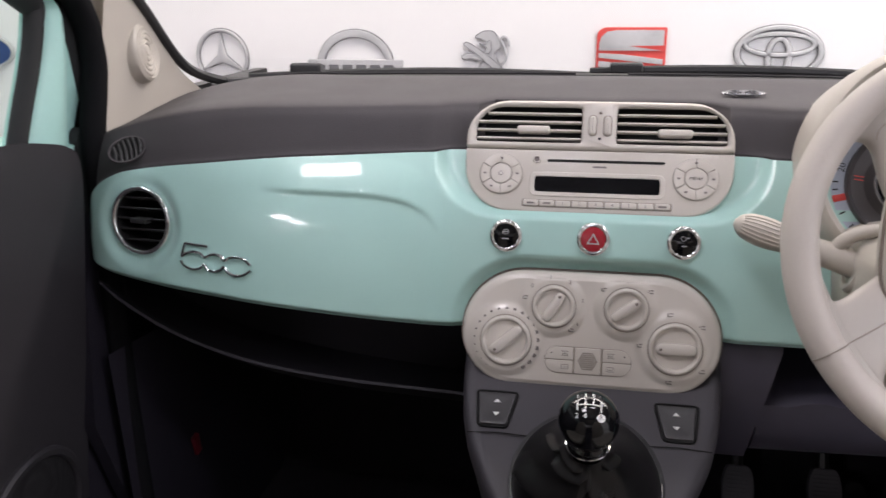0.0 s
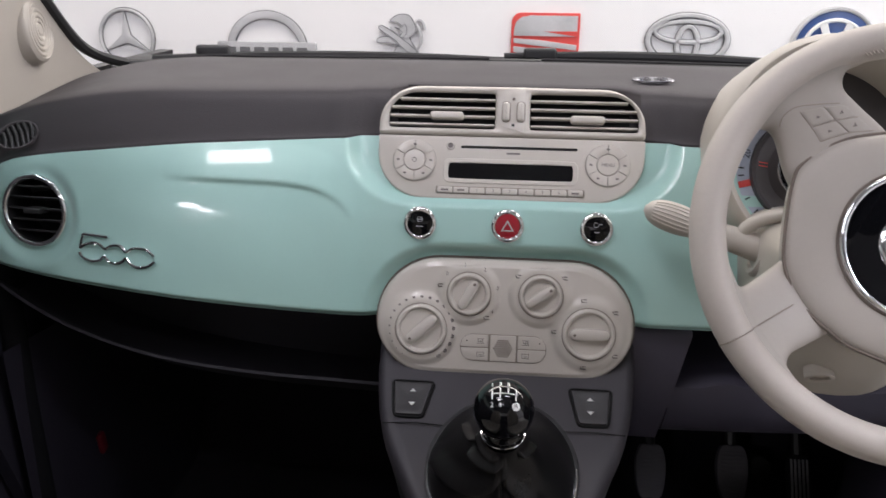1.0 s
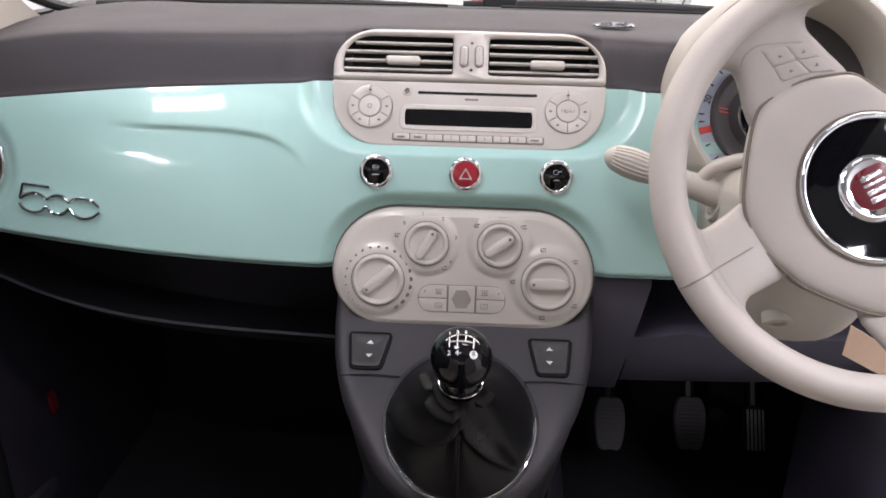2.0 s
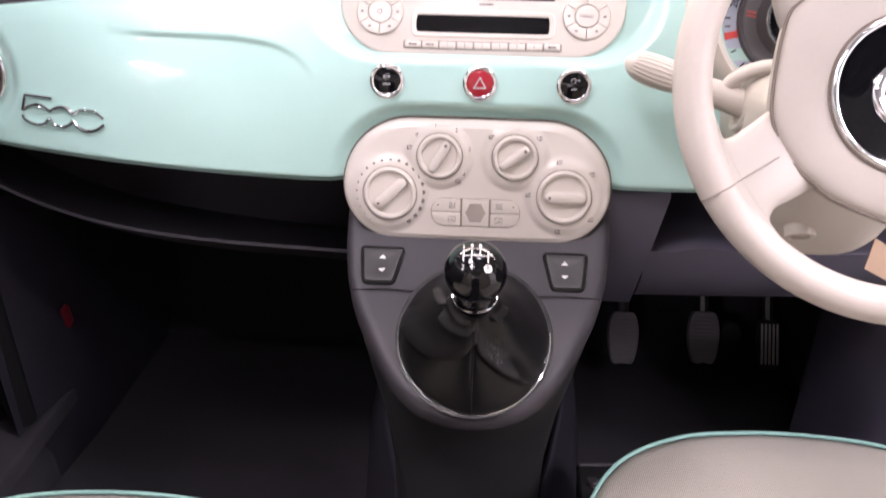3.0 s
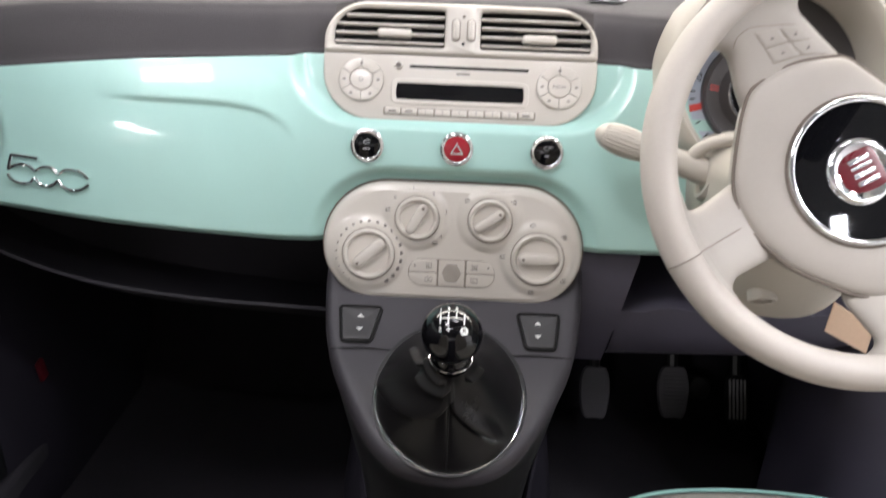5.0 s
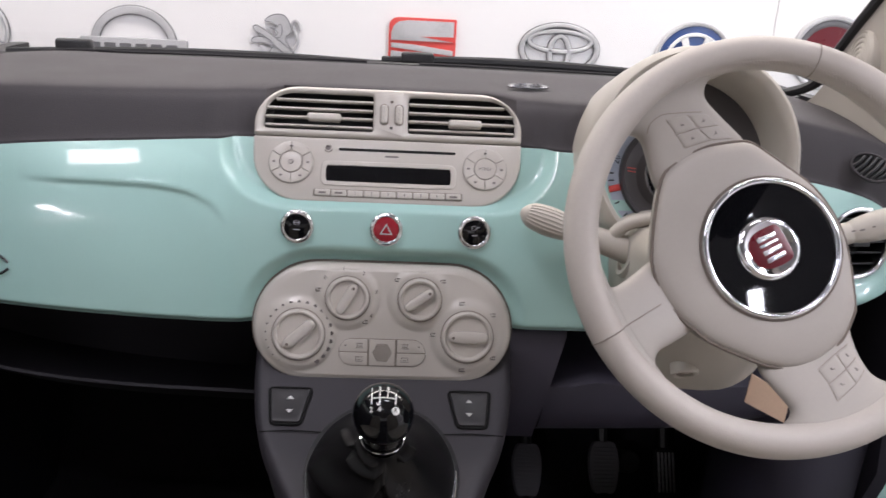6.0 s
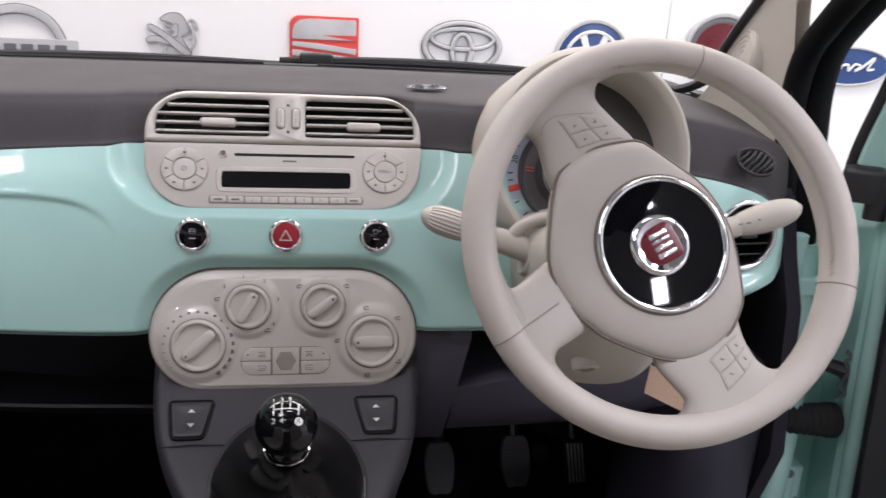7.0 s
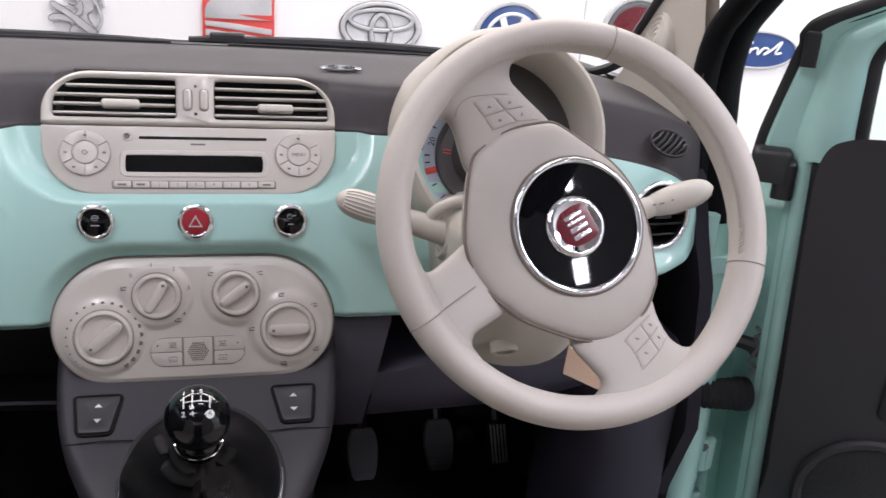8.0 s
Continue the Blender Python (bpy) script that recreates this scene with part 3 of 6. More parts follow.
# wipers lying along the screen's foot
for x0, x1, xa in ((-0.60, -0.02, -0.50), (-0.02, 0.46, 0.04)):
    w = thing("wiper", (xa, 1.5, 1.05), "black windscreen wiper at rest", "wiper", "wipers")
    pts = [(x0 + (x1 - x0) * i / 12, 1.51 - 0.085 * ((x0 + (x1 - x0) * i / 12) / 0.645) ** 2, (1.0305 if xa < 0 else 1.0375) + 0.004 * math.sin(math.pi * i / 12)) for i in range(13)]
    solid("blade", *tube(pts, [0.0065 + 0.003 * math.sin(math.pi * i / 12) for i in range(13)], 8), RUBBER, w)
    solid("arm", *block(0.055, 0.02, 0.015, 0.005, Matrix.Translation((xa, 1.50 - 0.085 * (xa / 0.645) ** 2, 1.0465))), BLACK, w)


# ---- dashboard ----
R_FRAME = face_frame(0, 1.048, 0.9915, 25) @ Matrix.Diagonal((0.992, 0.955, 1, 1))
V_FRAME = R_FRAME @ Matrix.Diagonal((1, 0.92, 1, 1))
K_FRAME = face_frame(0, 0.985, 0.785, 14)
RADIO_OUT = rrect(0.314, 0.145, 0.050, 0.050, 0.058, 0.058, n=10, cy=-0.0075)
RADIO_LIP = rrect(0.374, 0.184, 0.020, 0.020, 0.070, 0.070, n=12, cx=0.003, cy=0.0142)
CLIMATE_OUT = rrect(0.302, 0.1375, 0.074, 0.074, 0.062, 0.062, n=10, cx=0.0005, cy=0.0023, bow=0.001)
PROFILE = [(0.76, 0.984), (0.83, 0.988), (0.896, 0.997), (0.95, 1.014), (1.0, 1.044), (1.05, 1.085)]
BULGE = [(-0.670, 0.040), (-0.645, 0.010), (-0.60, -0.006), (-0.50, -0.024), (-0.42, -0.030), (-0.30, -0.022), (-0.20, -0.006), (-0.15, 0.0), (0.15, 0.0), (0.3, 0.0), (0.56, 0.004), (0.61, 0.018), (0.645, 0.05)]
TOP = [(-0.670, 0.862), (-0.667, 0.887), (-0.660, 0.908), (-0.648, 0.927), (-0.625, 0.945), (-0.59, 0.958), (-0.50, 0.971), (-0.35, 0.984), (-0.157, 0.989), (0.157, 0.989), (0.35, 0.982), (0.48, 0.970), (0.56, 0.955), (0.60, 0.938), (0.63, 0.905), (0.64, 0.88)]
BOTTOM = [(-0.670, 0.840), (-0.662, 0.830), (-0.63, 0.823), (-0.44, 0.806), (-0.30, 0.791), (-0.155, 0.778), (0.155, 0.778), (0.24, 0.778), (0.40, 0.79), (0.55, 0.812), (0.61, 0.825), (0.64, 0.84)]


def outline_distance(P, x, y):
    """How far (x, y) lies outside the outline P (inside: minus)."""
    best, inside = 1e9, False
    for i in range(len(P)):
        (x1, y1), (x2, y2) = P[i - 1], P[i]
        ex, ey = x2 - x1, y2 - y1
        t = max(0, min(1, ((x - x1) * ex + (y - y1) * ey) / (ex * ex + ey * ey + 1e-15)))
        best = min(best, math.hypot(x - x1 - t * ex, y - y1 - t * ey))
        if (y1 > y) != (y2 > y) and x < (x2 - x1) * (y - y1) / (y2 - y1) + x1:
            inside = not inside
    return -best if inside else best


def step(d, width):
    t = max(0.0, min(1.0, 1 - d / width))
    return t * t * (3 - 2 * t)


def fascia_y(x, z):
    y = lerp(z, PROFILE) + lerp(x, BULGE)
    seat_ = 1.048 + (z - 0.9915) * math.tan(radians(25)) + 0.003
    v = (z - 0.9915) / math.cos(radians(25)) / 0.955
    if abs(x) < 0.24 and v > -0.14:
        d = outline_distance(RADIO_LIP, x, v)
        y += (seat_ + 0.10 * max(0.0, -d - 0.008) * 0.12 - y) * step(max(0.0, d + 0.008), 0.017)
    d = outline_distance(CLIMATE_OUT, x, (z - 0.785))
    y += (0.985 + (z - 0.785) * math.tan(radians(14)) + 0.006 - y) * step(d, 0.020)
    for s in (-1, 1):
        r = math.hypot(x - s * 0.570, z - 0.897)
        yv = lerp(0.897, PROFILE) + lerp(s * 0.57, BULGE) + 0.009
        y += (yv + 0.002 + (z - 0.897) * 0.14 + (x - s * 0.57) * s * 0.14 - y) * step(max(0, r - 0.046), 0.022)
    # the scooped crease on the passenger's side
    line = lerp(x, [(-0.40, 0.946), (-0.277, 0.941), (-0.23, 0.934), (-0.20, 0.920), (-0.18, 0.898)])
    fade = max(0.0, min(1.0, (x + 0.40) / 0.05)) * max(0.0, min(1.0, (-0.178 - x) / 0.05))
    y -= fade * 0.0062 * max(0.0, min(1.0, (z - line + 0.002) / 0.006)) * max(0.0, 1 - max(0.0, z - line) / 0.045)
    # the lower edge rolls under
    y += 0.012 * step(max(0.0, z - lerp(x, BOTTOM)), 0.010)
    return y


dash = thing("dashboard", (0, 1.2, 0.6), "dark grey dashboard with a glossy mint fascia", "dashboard")
NX, NZ = 400, 80
V, F = [], []
for i in range(NX + 1):
    x = -0.670 + 1.31 * i / NX
    for j in range(NZ + 1):
        zb, zt = lerp(x, BOTTOM), lerp(x, TOP)
        z = zb + (zt - zb) * j / NZ
        V.append((x, fascia_y(x, z), z))
for i in range(NX):
    for j in range(NZ):
        a = i * (NZ + 1) + j
        x, _, z = V[a]
        x2, z2 = V[a + NZ + 2][0], V[a + NZ + 2][2]
        if min(math.hypot((x + x2) / 2 - s * 0.570, (z + z2) / 2 - 0.897) for s in (-1, 1)) < 0.0412:
            continue
        if outline_distance(CLIMATE_OUT, x, z - 0.785) < -0.02:
            continue
        F.append((a, a + NZ + 1, a + NZ + 2, a + 1))
for i in range(NX):  # under edge, turned in
    a = len(V)
    x0, x1 = V[i * (NZ + 1)][0], V[(i + 1) * (NZ + 1)][0]
    V += [(V[i * (NZ + 1)][0], V[i * (NZ + 1)][1] + 0.03, V[i * (NZ + 1)][2] + 0.004), (V[(i + 1) * (NZ + 1)][0], V[(i + 1) * (NZ + 1)][1] + 0.03, V[(i + 1) * (NZ + 1)][2] + 0.004)]
    F.append((i * (NZ + 1), a, a + 1, (i + 1) * (NZ + 1)))
solid("fascia", V, F, MINT, dash, "glossy mint painted dashboard panel", sharp=60)

# the soft upper part: from the fascia's top edge over the crest to the screen
rows = []
for i in range(81):
    x = -0.676 + 1.324 * i / 80
    zt = lerp(x, TOP)
    y0 = fascia_y(x, zt)
    e = max(0.0, (abs(x) - 0.40) / 0.22)
    crest = 1.047 - 0.036 * e ** 2
    dent = 0.045 * step(max(0.0, abs(x) - 0.130), 0.014)
    back = 1.455 - 0.085 * (x / 0.645) ** 2
    pts = [(y0 + 0.03, zt - 0.05), (y0 + 0.006 + dent, zt - 0.004), (y0 + 0.010 + dent, zt + 0.006), (y0 + 0.021 - 0.006 * e + dent, zt + 0.034 - 0.008 * e), (y0 + 0.030 + dent * 0.8, zt + (crest - zt) * 0.80), (y0 + 0.043 + dent * 0.5, zt + (crest - zt) * 0.93), (y0 + 0.095, crest - 0.001), (1.22, crest + 0.002 + 0.008 * e), (1.30, crest + 0.002 + 0.014 * e), (back - 0.05, crest - 0.006 + 0.014 * e), (back, crest - 0.016 + 0.012 * e), (back + 0.02, crest - 0.06)]
    rows.append([(x, p.y, p.z) for p in smooth_path([(0, y, z) for y, z in pts], 5)])
solid("upper_pad", *loft(rows), DASH, dash, "dark grey grained upper dashboard", sharp=50)

# slots of the screen demister
for x0, x1 in ((-0.50, -0.04), (0.04, 0.50)):
    pts = []
    for i in range(21):
        x = x0 + (x1 - x0) * i / 20
        pts.append((x, 1.388 - 0.085 * (x / 0.645) ** 2, 1.0468 - 0.036 * max(0.0, (abs(x) - 0.40) / 0.22) ** 2 + 0.014 * max(0.0, (abs(x) - 0.40) / 0.22)))
    solid("demister_slot", *tube(pts, 0.0022, 6), SEAM_DARK, dash)

# ends of the dash by the doors
for s, xe in ((-1, -0.666), (1, 0.638)):
    P = [(0.975, 0.60), (1.00, 0.80), (1.03, 0.86), (1.045, 0.90), (1.06, 0.935), (1.10, 0.960), (1.20, 0.97), (1.40, 0.97), (1.45, 0.6), (1.30, 0.30), (1.08, 0.30)]
    rows = [[(xe + s * dx, y, z) for y, z in P] for dx in (0.0, 0.02)]
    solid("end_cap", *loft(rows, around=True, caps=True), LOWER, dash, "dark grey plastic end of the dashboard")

# passenger's side: open tray under the fascia
rows = []
for i in range(41):
    x = -0.648 + 0.50 * i / 40
    zb = lerp(x, BOTTOM)
    u = -0.148 - x
    lip = 0.687 + 0.08 * u + 1.3 * u ** 4
    b0 = lerp(x, BULGE)
    pts = [(1.03 + b0, zb + 0.003), (1.10, zb - 0.02), (1.14, (zb + lip) / 2), (1.13, lip - 0.036), (1.055 + b0 * 0.4, lip - 0.038), (1.012 + b0 * 0.5, lip - 0.014), (1.004 + b0 * 0.5, lip - 0.003), (0.999 + b0 * 0.5, lip - 0.001), (0.996 + b0 * 0.5, lip - 0.0035), (1.000 + b0 * 0.5, lip - 0.006), (1.055 + b0 * 0.4, lip - 0.045), (1.14, lip - 0.055), (1.22, lip - 0.062), (1.40, lip - 0.07)]
    rows.append([(x, y, z) for y, z in pts])
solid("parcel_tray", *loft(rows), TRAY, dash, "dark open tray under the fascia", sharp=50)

# driver's side: knee panels
rows = []
for i in range(9):
    x = 0.150 + 0.075 * i / 8
    cut = -0.012 * (i / 8)
    rows.append([(x, 1.04, 0.782), (x, 1.010, 0.776), (x, 1.004, 0.768), (x + cut, 1.010, 0.70), (x + cut * 2.2, 1.030, 0.612), (x + cut * 2.2, 1.05, 0.600), (x, 1.30, 0.59)])
solid("knee_panel", *loft(rows), KNEE, dash, "dark blue-grey side panel of the console", sharp=50)
rows = []
for i in range(25):
    x = 0.208 + 0.43 * i / 24
    t = i / 24
    top = lerp(x, [(0.2, 0.70), (0.25, 0.70), (0.27, 0.708), (0.32, 0.702), (0.64, 0.715)])
    low = lerp(x, [(0.2, 0.606), (0.40, 0.612), (0.56, 0.640), (0.64, 0.66)])
    pts = [(1.34, top + 0.006), (1.20, top + 0.004), (1.075, top), (1.030, top - 0.003), (1.020, top - 0.010), (1.024, (top + low) / 2), (1.045, low + 0.012), (1.06, low), (1.30, low - 0.01)]
    rows.append([(x, y, z) for y, z in pts])
solid("knee_panel", *loft(rows), KNEE, dash, "dark blue-grey knee panel under the column", sharp=40)
for s, xk in ((1, 0.632), (-1, -0.648)):
    rows = [[(xk, y, z) for y, z in ((1.0, 0.70), (1.02, 0.30), (1.03, 0.22))], [(xk - s * 0.02, y, z) for y, z in ((1.10, 0.70), (1.15, 0.30), (1.2, 0.22))], [(xk - s * 0.03, y, z) for y, z in ((1.5, 0.70), (1.6, 0.30), (1.6, 0.22))]]
    # driver's side paler, passenger's darker: the light's difference is put into the colour
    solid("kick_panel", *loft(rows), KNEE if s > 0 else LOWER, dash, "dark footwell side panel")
rows = [[(x, y + 0.04 * (0.66 - z), z) for z in (0.68, 0.62, 0.50, 0.36, 0.23)] for x, y in ((0.500, 1.16), (0.508, 1.08), (0.522, 1.036), (0.545, 1.014), (0.59, 1.004), (0.634, 1.000), (0.640, 1.006))]
solid("kick_panel", *loft(rows), KNEE, dash, "dark grey panel beside the pedals")
solid("jamb_cover", *block(0.014, 0.40, 0.76, 0.004, Matrix.Translation((-0.702, 1.11, 0.57))), LOWER, dash, "dark cover of the hinge side")

# vents at the top corners of the dash
for s in (-1, 1):
    v = thing("demister_vent", (s * 0.58, 1.05, 0.985), "dark grey slotted oval side demister outlet", "vent", "demister outlets")
    m = Matrix.Translation((-0.588, 1.012, 0.985) if s < 0 else (0.571, 1.020, 0.989)) @ Vector((-s * 0.35, -0.75, 0.55)).to_track_quat("Z", "Y").to_matrix().to_4x4() @ Matrix.Rotation(radians(-s * 22), 4, "Z") @ Matrix.Scale(0.92, 4)
    solid("frame", *moved(ring(0.0265, 0.0185, 0.0235, 0.0158, z0=-0.004, z1=0.002), m), DASH, v)
    # shallow disc behind the slats; its black colour stands in for the duct's shade
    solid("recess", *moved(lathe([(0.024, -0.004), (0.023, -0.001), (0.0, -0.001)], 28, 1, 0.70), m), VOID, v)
    for i in range(6):
        x = -0.0175 + 0.0070 * i
        h = 0.0155 * math.sqrt(max(0.05, 1 - (x / 0.0235) ** 2))
        solid("slat", *moved(tube([(x - 0.003, -h, 0.0), (x + 0.002, 0, 0.002), (x + 0.003, h, 0.0)], 0.0020, 6), m), BLACK, v)


# ---- round air vents in the fascia ----
def round_vent(s):
    yv = lerp(0.897, PROFILE) + lerp(s * 0.57, BULGE) + 0.009
    v = thing("air_vent", (s * 0.57, yv, 0.897), "round black air vent in a chrome ring", "vent", "round air vents")
    m = face_frame(s * 0.57, yv, 0.897, 8) @ Matrix.Rotation(radians(s * 8), 4, "Y")
    solid("chrome_ring", *moved(tube([(0.0416 * math.cos(a), 0.0416 * math.sin(a), -0.001) for a in [2 * math.pi * i / 72 for i in range(72)]], 0.0036, 12, True), m), CHROME, v, "chrome ring")
    solid("barrel", *moved(loft([[(0.0388 * math.cos(a), 0.0388 * math.sin(a), z) for a in [2 * math.pi * i / 48 for i in range(48)]] for z in (0.001, -0.045)], around=True), m), BLACK, v)
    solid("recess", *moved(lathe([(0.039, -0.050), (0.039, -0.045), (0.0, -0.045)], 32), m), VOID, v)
    for i in range(5):
        y = -0.027 + 0.0135 * i
        w = 2 * math.sqrt(max(0.0, 0.0375 ** 2 - y * y))
        solid("slat", *moved(block(w, 0.0022, 0.020, 0.001, Matrix.Translation((0, y, -0.012)) @ Matrix.Rotation(radians(-14), 4, "X")), m), BLACK, v)
    solid("tab", *moved(block(0.024, 0.007, 0.016, 0.002, Matrix.Translation((0, 0.0, -0.002))), m), BLACK, v)


round_vent(-1)
round_vent(1)


# ---- radio and centre vents ----
radio = thing("car_radio", (0, 1.05, 0.93), "cream plastic car radio with a dark display", "radio")
low = [p for p in RADIO_OUT if p[1] < -0.03]
low = sorted(low, key=lambda p: math.atan2(p[1] + 0.035, p[0]))
low_out = [(-0.157, -0.0008)] + sorted([p for p in RADIO_OUT if p[1] < -0.02], key=lambda p: p[0]) + [(0.157, -0.0008)]
solid("front_panel", *moved(prism(low_out, -0.03, 0.004, 0.003), R_FRAME), CREAM_SATIN, radio, "cream satin front", sharp=50)
disp_bed = rrect(0.158, 0.031, 0.008, cx=0.001, cy=-0.0445)
solid("display_surround", *moved(collar(disp_bed, rrect(0.146, 0.0195, 0.0025, cx=0.001, cy=-0.0445), (0.001, -0.0445), 0.003, 0.0052, 0.0008, 96), R_FRAME), CREAM_SATIN, radio)
solid("display", *moved(prism(rrect(0.147, 0.0210, 0.002, cx=0.001, cy=-0.0445), 0.003, 0.0045), R_FRAME), GLOSS, radio, "unlit black display")
solid("disc_slot", *moved(prism(rrect(0.137, 0.0034, 0.0015, cx=0.0105, cy=-0.0145), 0.003, 0.0043), R_FRAME), VOID, radio)
solid("jack", *moved(ring(0.0050, 0.0050, 0.0028, 0.0028, 24, cx=-0.0705, cy=-0.0135, z0=0.002, z1=0.006), R_FRAME), CREAM_SATIN, radio)
solid("jack_hole", *moved(prism(oval(0.0030, n=20, cx=-0.0705, cy=-0.0135), 0.003, 0.0045), R_FRAME), GREY_MARK, radio)
solid("disc_mark", *moved(prism(rrect(0.016, 0.0022, 0.001, cx=0.004, cy=-0.0215), 0.003, 0.0043), R_FRAME), GREY_MARK, radio)
for i in range(9):
    w = 0.0175
    key = solid("preset_key", *moved(prism(rrect(w, 0.0075, 0.0014, cx=-0.0752 + 0.0191 * i, cy=-0.0690 + 0.0006 * ((i - 4) / 4) ** 2), 0.002, 0.0062, 0.001), R_FRAME), CREAM_SATIN, radio)
    t = "" if i in (0, 1, 8) else str(i - 1)
    mm = R_FRAME @ Matrix.Translation((-0.0752 + 0.0191 * i, -0.0688, 0.0063))
    if t:
        writing("number", t, 0.0052, mm, GREY_MARK, key)
    else:
        solid("mark", *moved(prism(rrect(0.009, 0.0022, 0.0005), -0.0001, 0.0003), mm), GREY_MARK, key)
solid("key_groove", *moved(prism(rrect(0.1745, 0.0098, 0.002, cx=0.0012, cy=-0.0688), 0.003, 0.0041), R_FRAME), GROOVE, radio)
for cx, word in ((-0.1125, ""), (0.1140, "MENU")):
    pad = solid("control_pad", *moved(lathe([(0.0262, 0.002), (0.0262, 0.0045), (0.0255, 0.0052), (0.0, 0.0054)], 56), R_FRAME @ Matrix.Translation((cx, -0.033, 0))), GROOVE_PALE, radio)
    solid("centre_key", *moved(lathe([(0.0128, 0.003), (0.0128, 0.0068), (0.0118, 0.0078), (0.006, 0.0080), (0.0, 0.0080)], 40), R_FRAME @ Matrix.Translation((cx, -0.033, 0))), CREAM_SATIN, pad)
    for i in range(6):
        a0, a1 = radians(60 * i + 30.9), radians(60 * i + 89.1)
        arc = [a0 + (a1 - a0) * k / 8 for k in range(9)]
        P = [(cx + 0.0254 * math.cos(a), -0.033 + 0.0254 * math.sin(a)) for a in arc] + [(cx + 0.0136 * math.cos(a), -0.033 + 0.0136 * math.sin(a)) for a in arc[::-1]]
        solid("sector_key", *moved(prism(P, 0.003, 0.0072, 0.0008), R_FRAME), CREAM_SATIN, pad)
    for dx, dy in ((0.0195, 0), (-0.0195, 0), (0.0, 0.0195), (-0.011, -0.0165), (0.011, -0.0165)):
        solid("mark", *moved(prism(rrect(0.0035, 0.0022, 0.0004, cx=cx + dx, cy=-0.033 + dy), 0.007, 0.0075), R_FRAME), GREY_MARK, pad)
    mm = R_FRAME @ Matrix.Translation((cx, -0.033, 0.0081))
    if word:
        writing("word", word, 0.0055, mm, GREY_MARK, pad)
    else:
        solid("mark", *moved(ring(0.0028, 0.0028, 0.0020, 0.0020, 20, z0=0, z1=0.0004), mm), GREY_MARK, pad)

vents = thing("centre_vent", (0, 1.09, 1.02), "cream framed double centre air vent with slats", "vent")
up_out = rrect(0.314, 0.0655, 0.050, 0.050, 0.001, 0.001, n=10, cy=0.0333, bow=0.0)
up_out = [(x, y + (0.0012 * (1 - (x / 0.157) ** 2) * 2 if y > 0.03 else 0)) for x, y in up_out]
left_half = [(x, y) for x, y in up_out if x < 0]


def half_frame(end):
    """The frame of the left vent, reaching to x = end."""
    return sorted(left_half + [(end, 0.0006), (end, 0.0680)], key=lambda p: math.atan2(p[1] - 0.032, p[0] + 0.075))


hole_l = rrect(0.127, 0.0495, 0.034, 0.003, 0.003, 0.004, n=8, cx=-0.0825, cy=0.0342)
for s in (-1, 1):
    outer = half_frame(0.0185) if s < 0 else [(-x, y) for x, y in half_frame(0.0)]
    hole = hole_l if s < 0 else [(-x + 0.003, y) for x, y in hole_l][::-1]
    c = (-0.0825, 0.0325) if s < 0 else (0.0855, 0.0325)
    solid("bezel", *moved(collar(outer, hole, c, -0.03, 0.0060 if s < 0 else 0.0059, 0.003, 144), V_FRAME), CREAM_SATIN, vents, "cream vent frame", sharp=50)
    lining = inset(polar(hole, c, 96), 0.0006)
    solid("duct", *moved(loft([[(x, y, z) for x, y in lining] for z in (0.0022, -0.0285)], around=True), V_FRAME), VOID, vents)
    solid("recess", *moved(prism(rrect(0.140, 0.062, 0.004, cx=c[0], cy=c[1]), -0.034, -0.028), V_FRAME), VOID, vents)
    for i in range(4):
        y = 0.0150 + 0.0116 * i
        w = 0.126 if i < 3 else 0.114
        dx = 0.0 if i < 3 else 0.006
        solid("slat", *moved(block(w, 0.0034, 0.0045, 0.0012, Matrix.Translation((c[0] - s * dx, y, 0.0)) @ Matrix.Rotation(radians(-14), 4, "X")), V_FRAME), CREAM_SATIN, vents)
    cx = -0.0765 if s < 0 else 0.0895
    cy = 0.0262 if s < 0 else 0.0245
    solid("slider_tab", *moved(prism(rrect(0.040, 0.0105, 0.004, cx=cx, cy=cy), 0.0, 0.010, 0.003), V_FRAME), CREAM_SATIN, vents)
for x in (-0.0065, 0.0110):
    solid("thumbwheel", *moved(prism(rrect(0.0085, 0.027, 0.0042, cx=x, cy=0.0328, n=8), 0.003, 0.0096, 0.003), V_FRAME), CREAM_SATIN, vents)
    solid("thumbwheel_slot", *moved(prism(rrect(0.0105, 0.029, 0.0050, cx=x, cy=0.0328, n=8), 0.003, 0.0068), V_FRAME), GROOVE, vents)
for y, mt in ((0.0505, SEAM), (0.0150, BLACK)):
    solid("lock_mark", *moved(prism(oval(0.0018, n=16, cx=0.0022, cy=y), 0.004, 0.0070), V_FRAME), mt, vents)


# ---- round push buttons ----
def push_button(x, mat, label):
    y = fascia_y(x, 0.898)
    b_ = thing("push_button", (x, y, 0.898), label, "button", "round dashboard buttons")
    m = face_frame(x, y, 0.898, 10)
    solid("bezel", *moved(tube([(0.0166 * math.cos(a), 0.0166 * math.sin(a), 0.0030) for a in [2 * math.pi * i / 56 for i in range(56)]], 0.0025, 12, True, flat=1.25), m), CHROME, b_, "chrome ring")
    cap = solid("cap", *moved(lathe([(0.0150, -0.004), (0.0150, 0.003), (0.0135, 0.0055), (0.009, 0.0070), (0.0, 0.0076)], 40), m), mat, b_)
    return m, cap


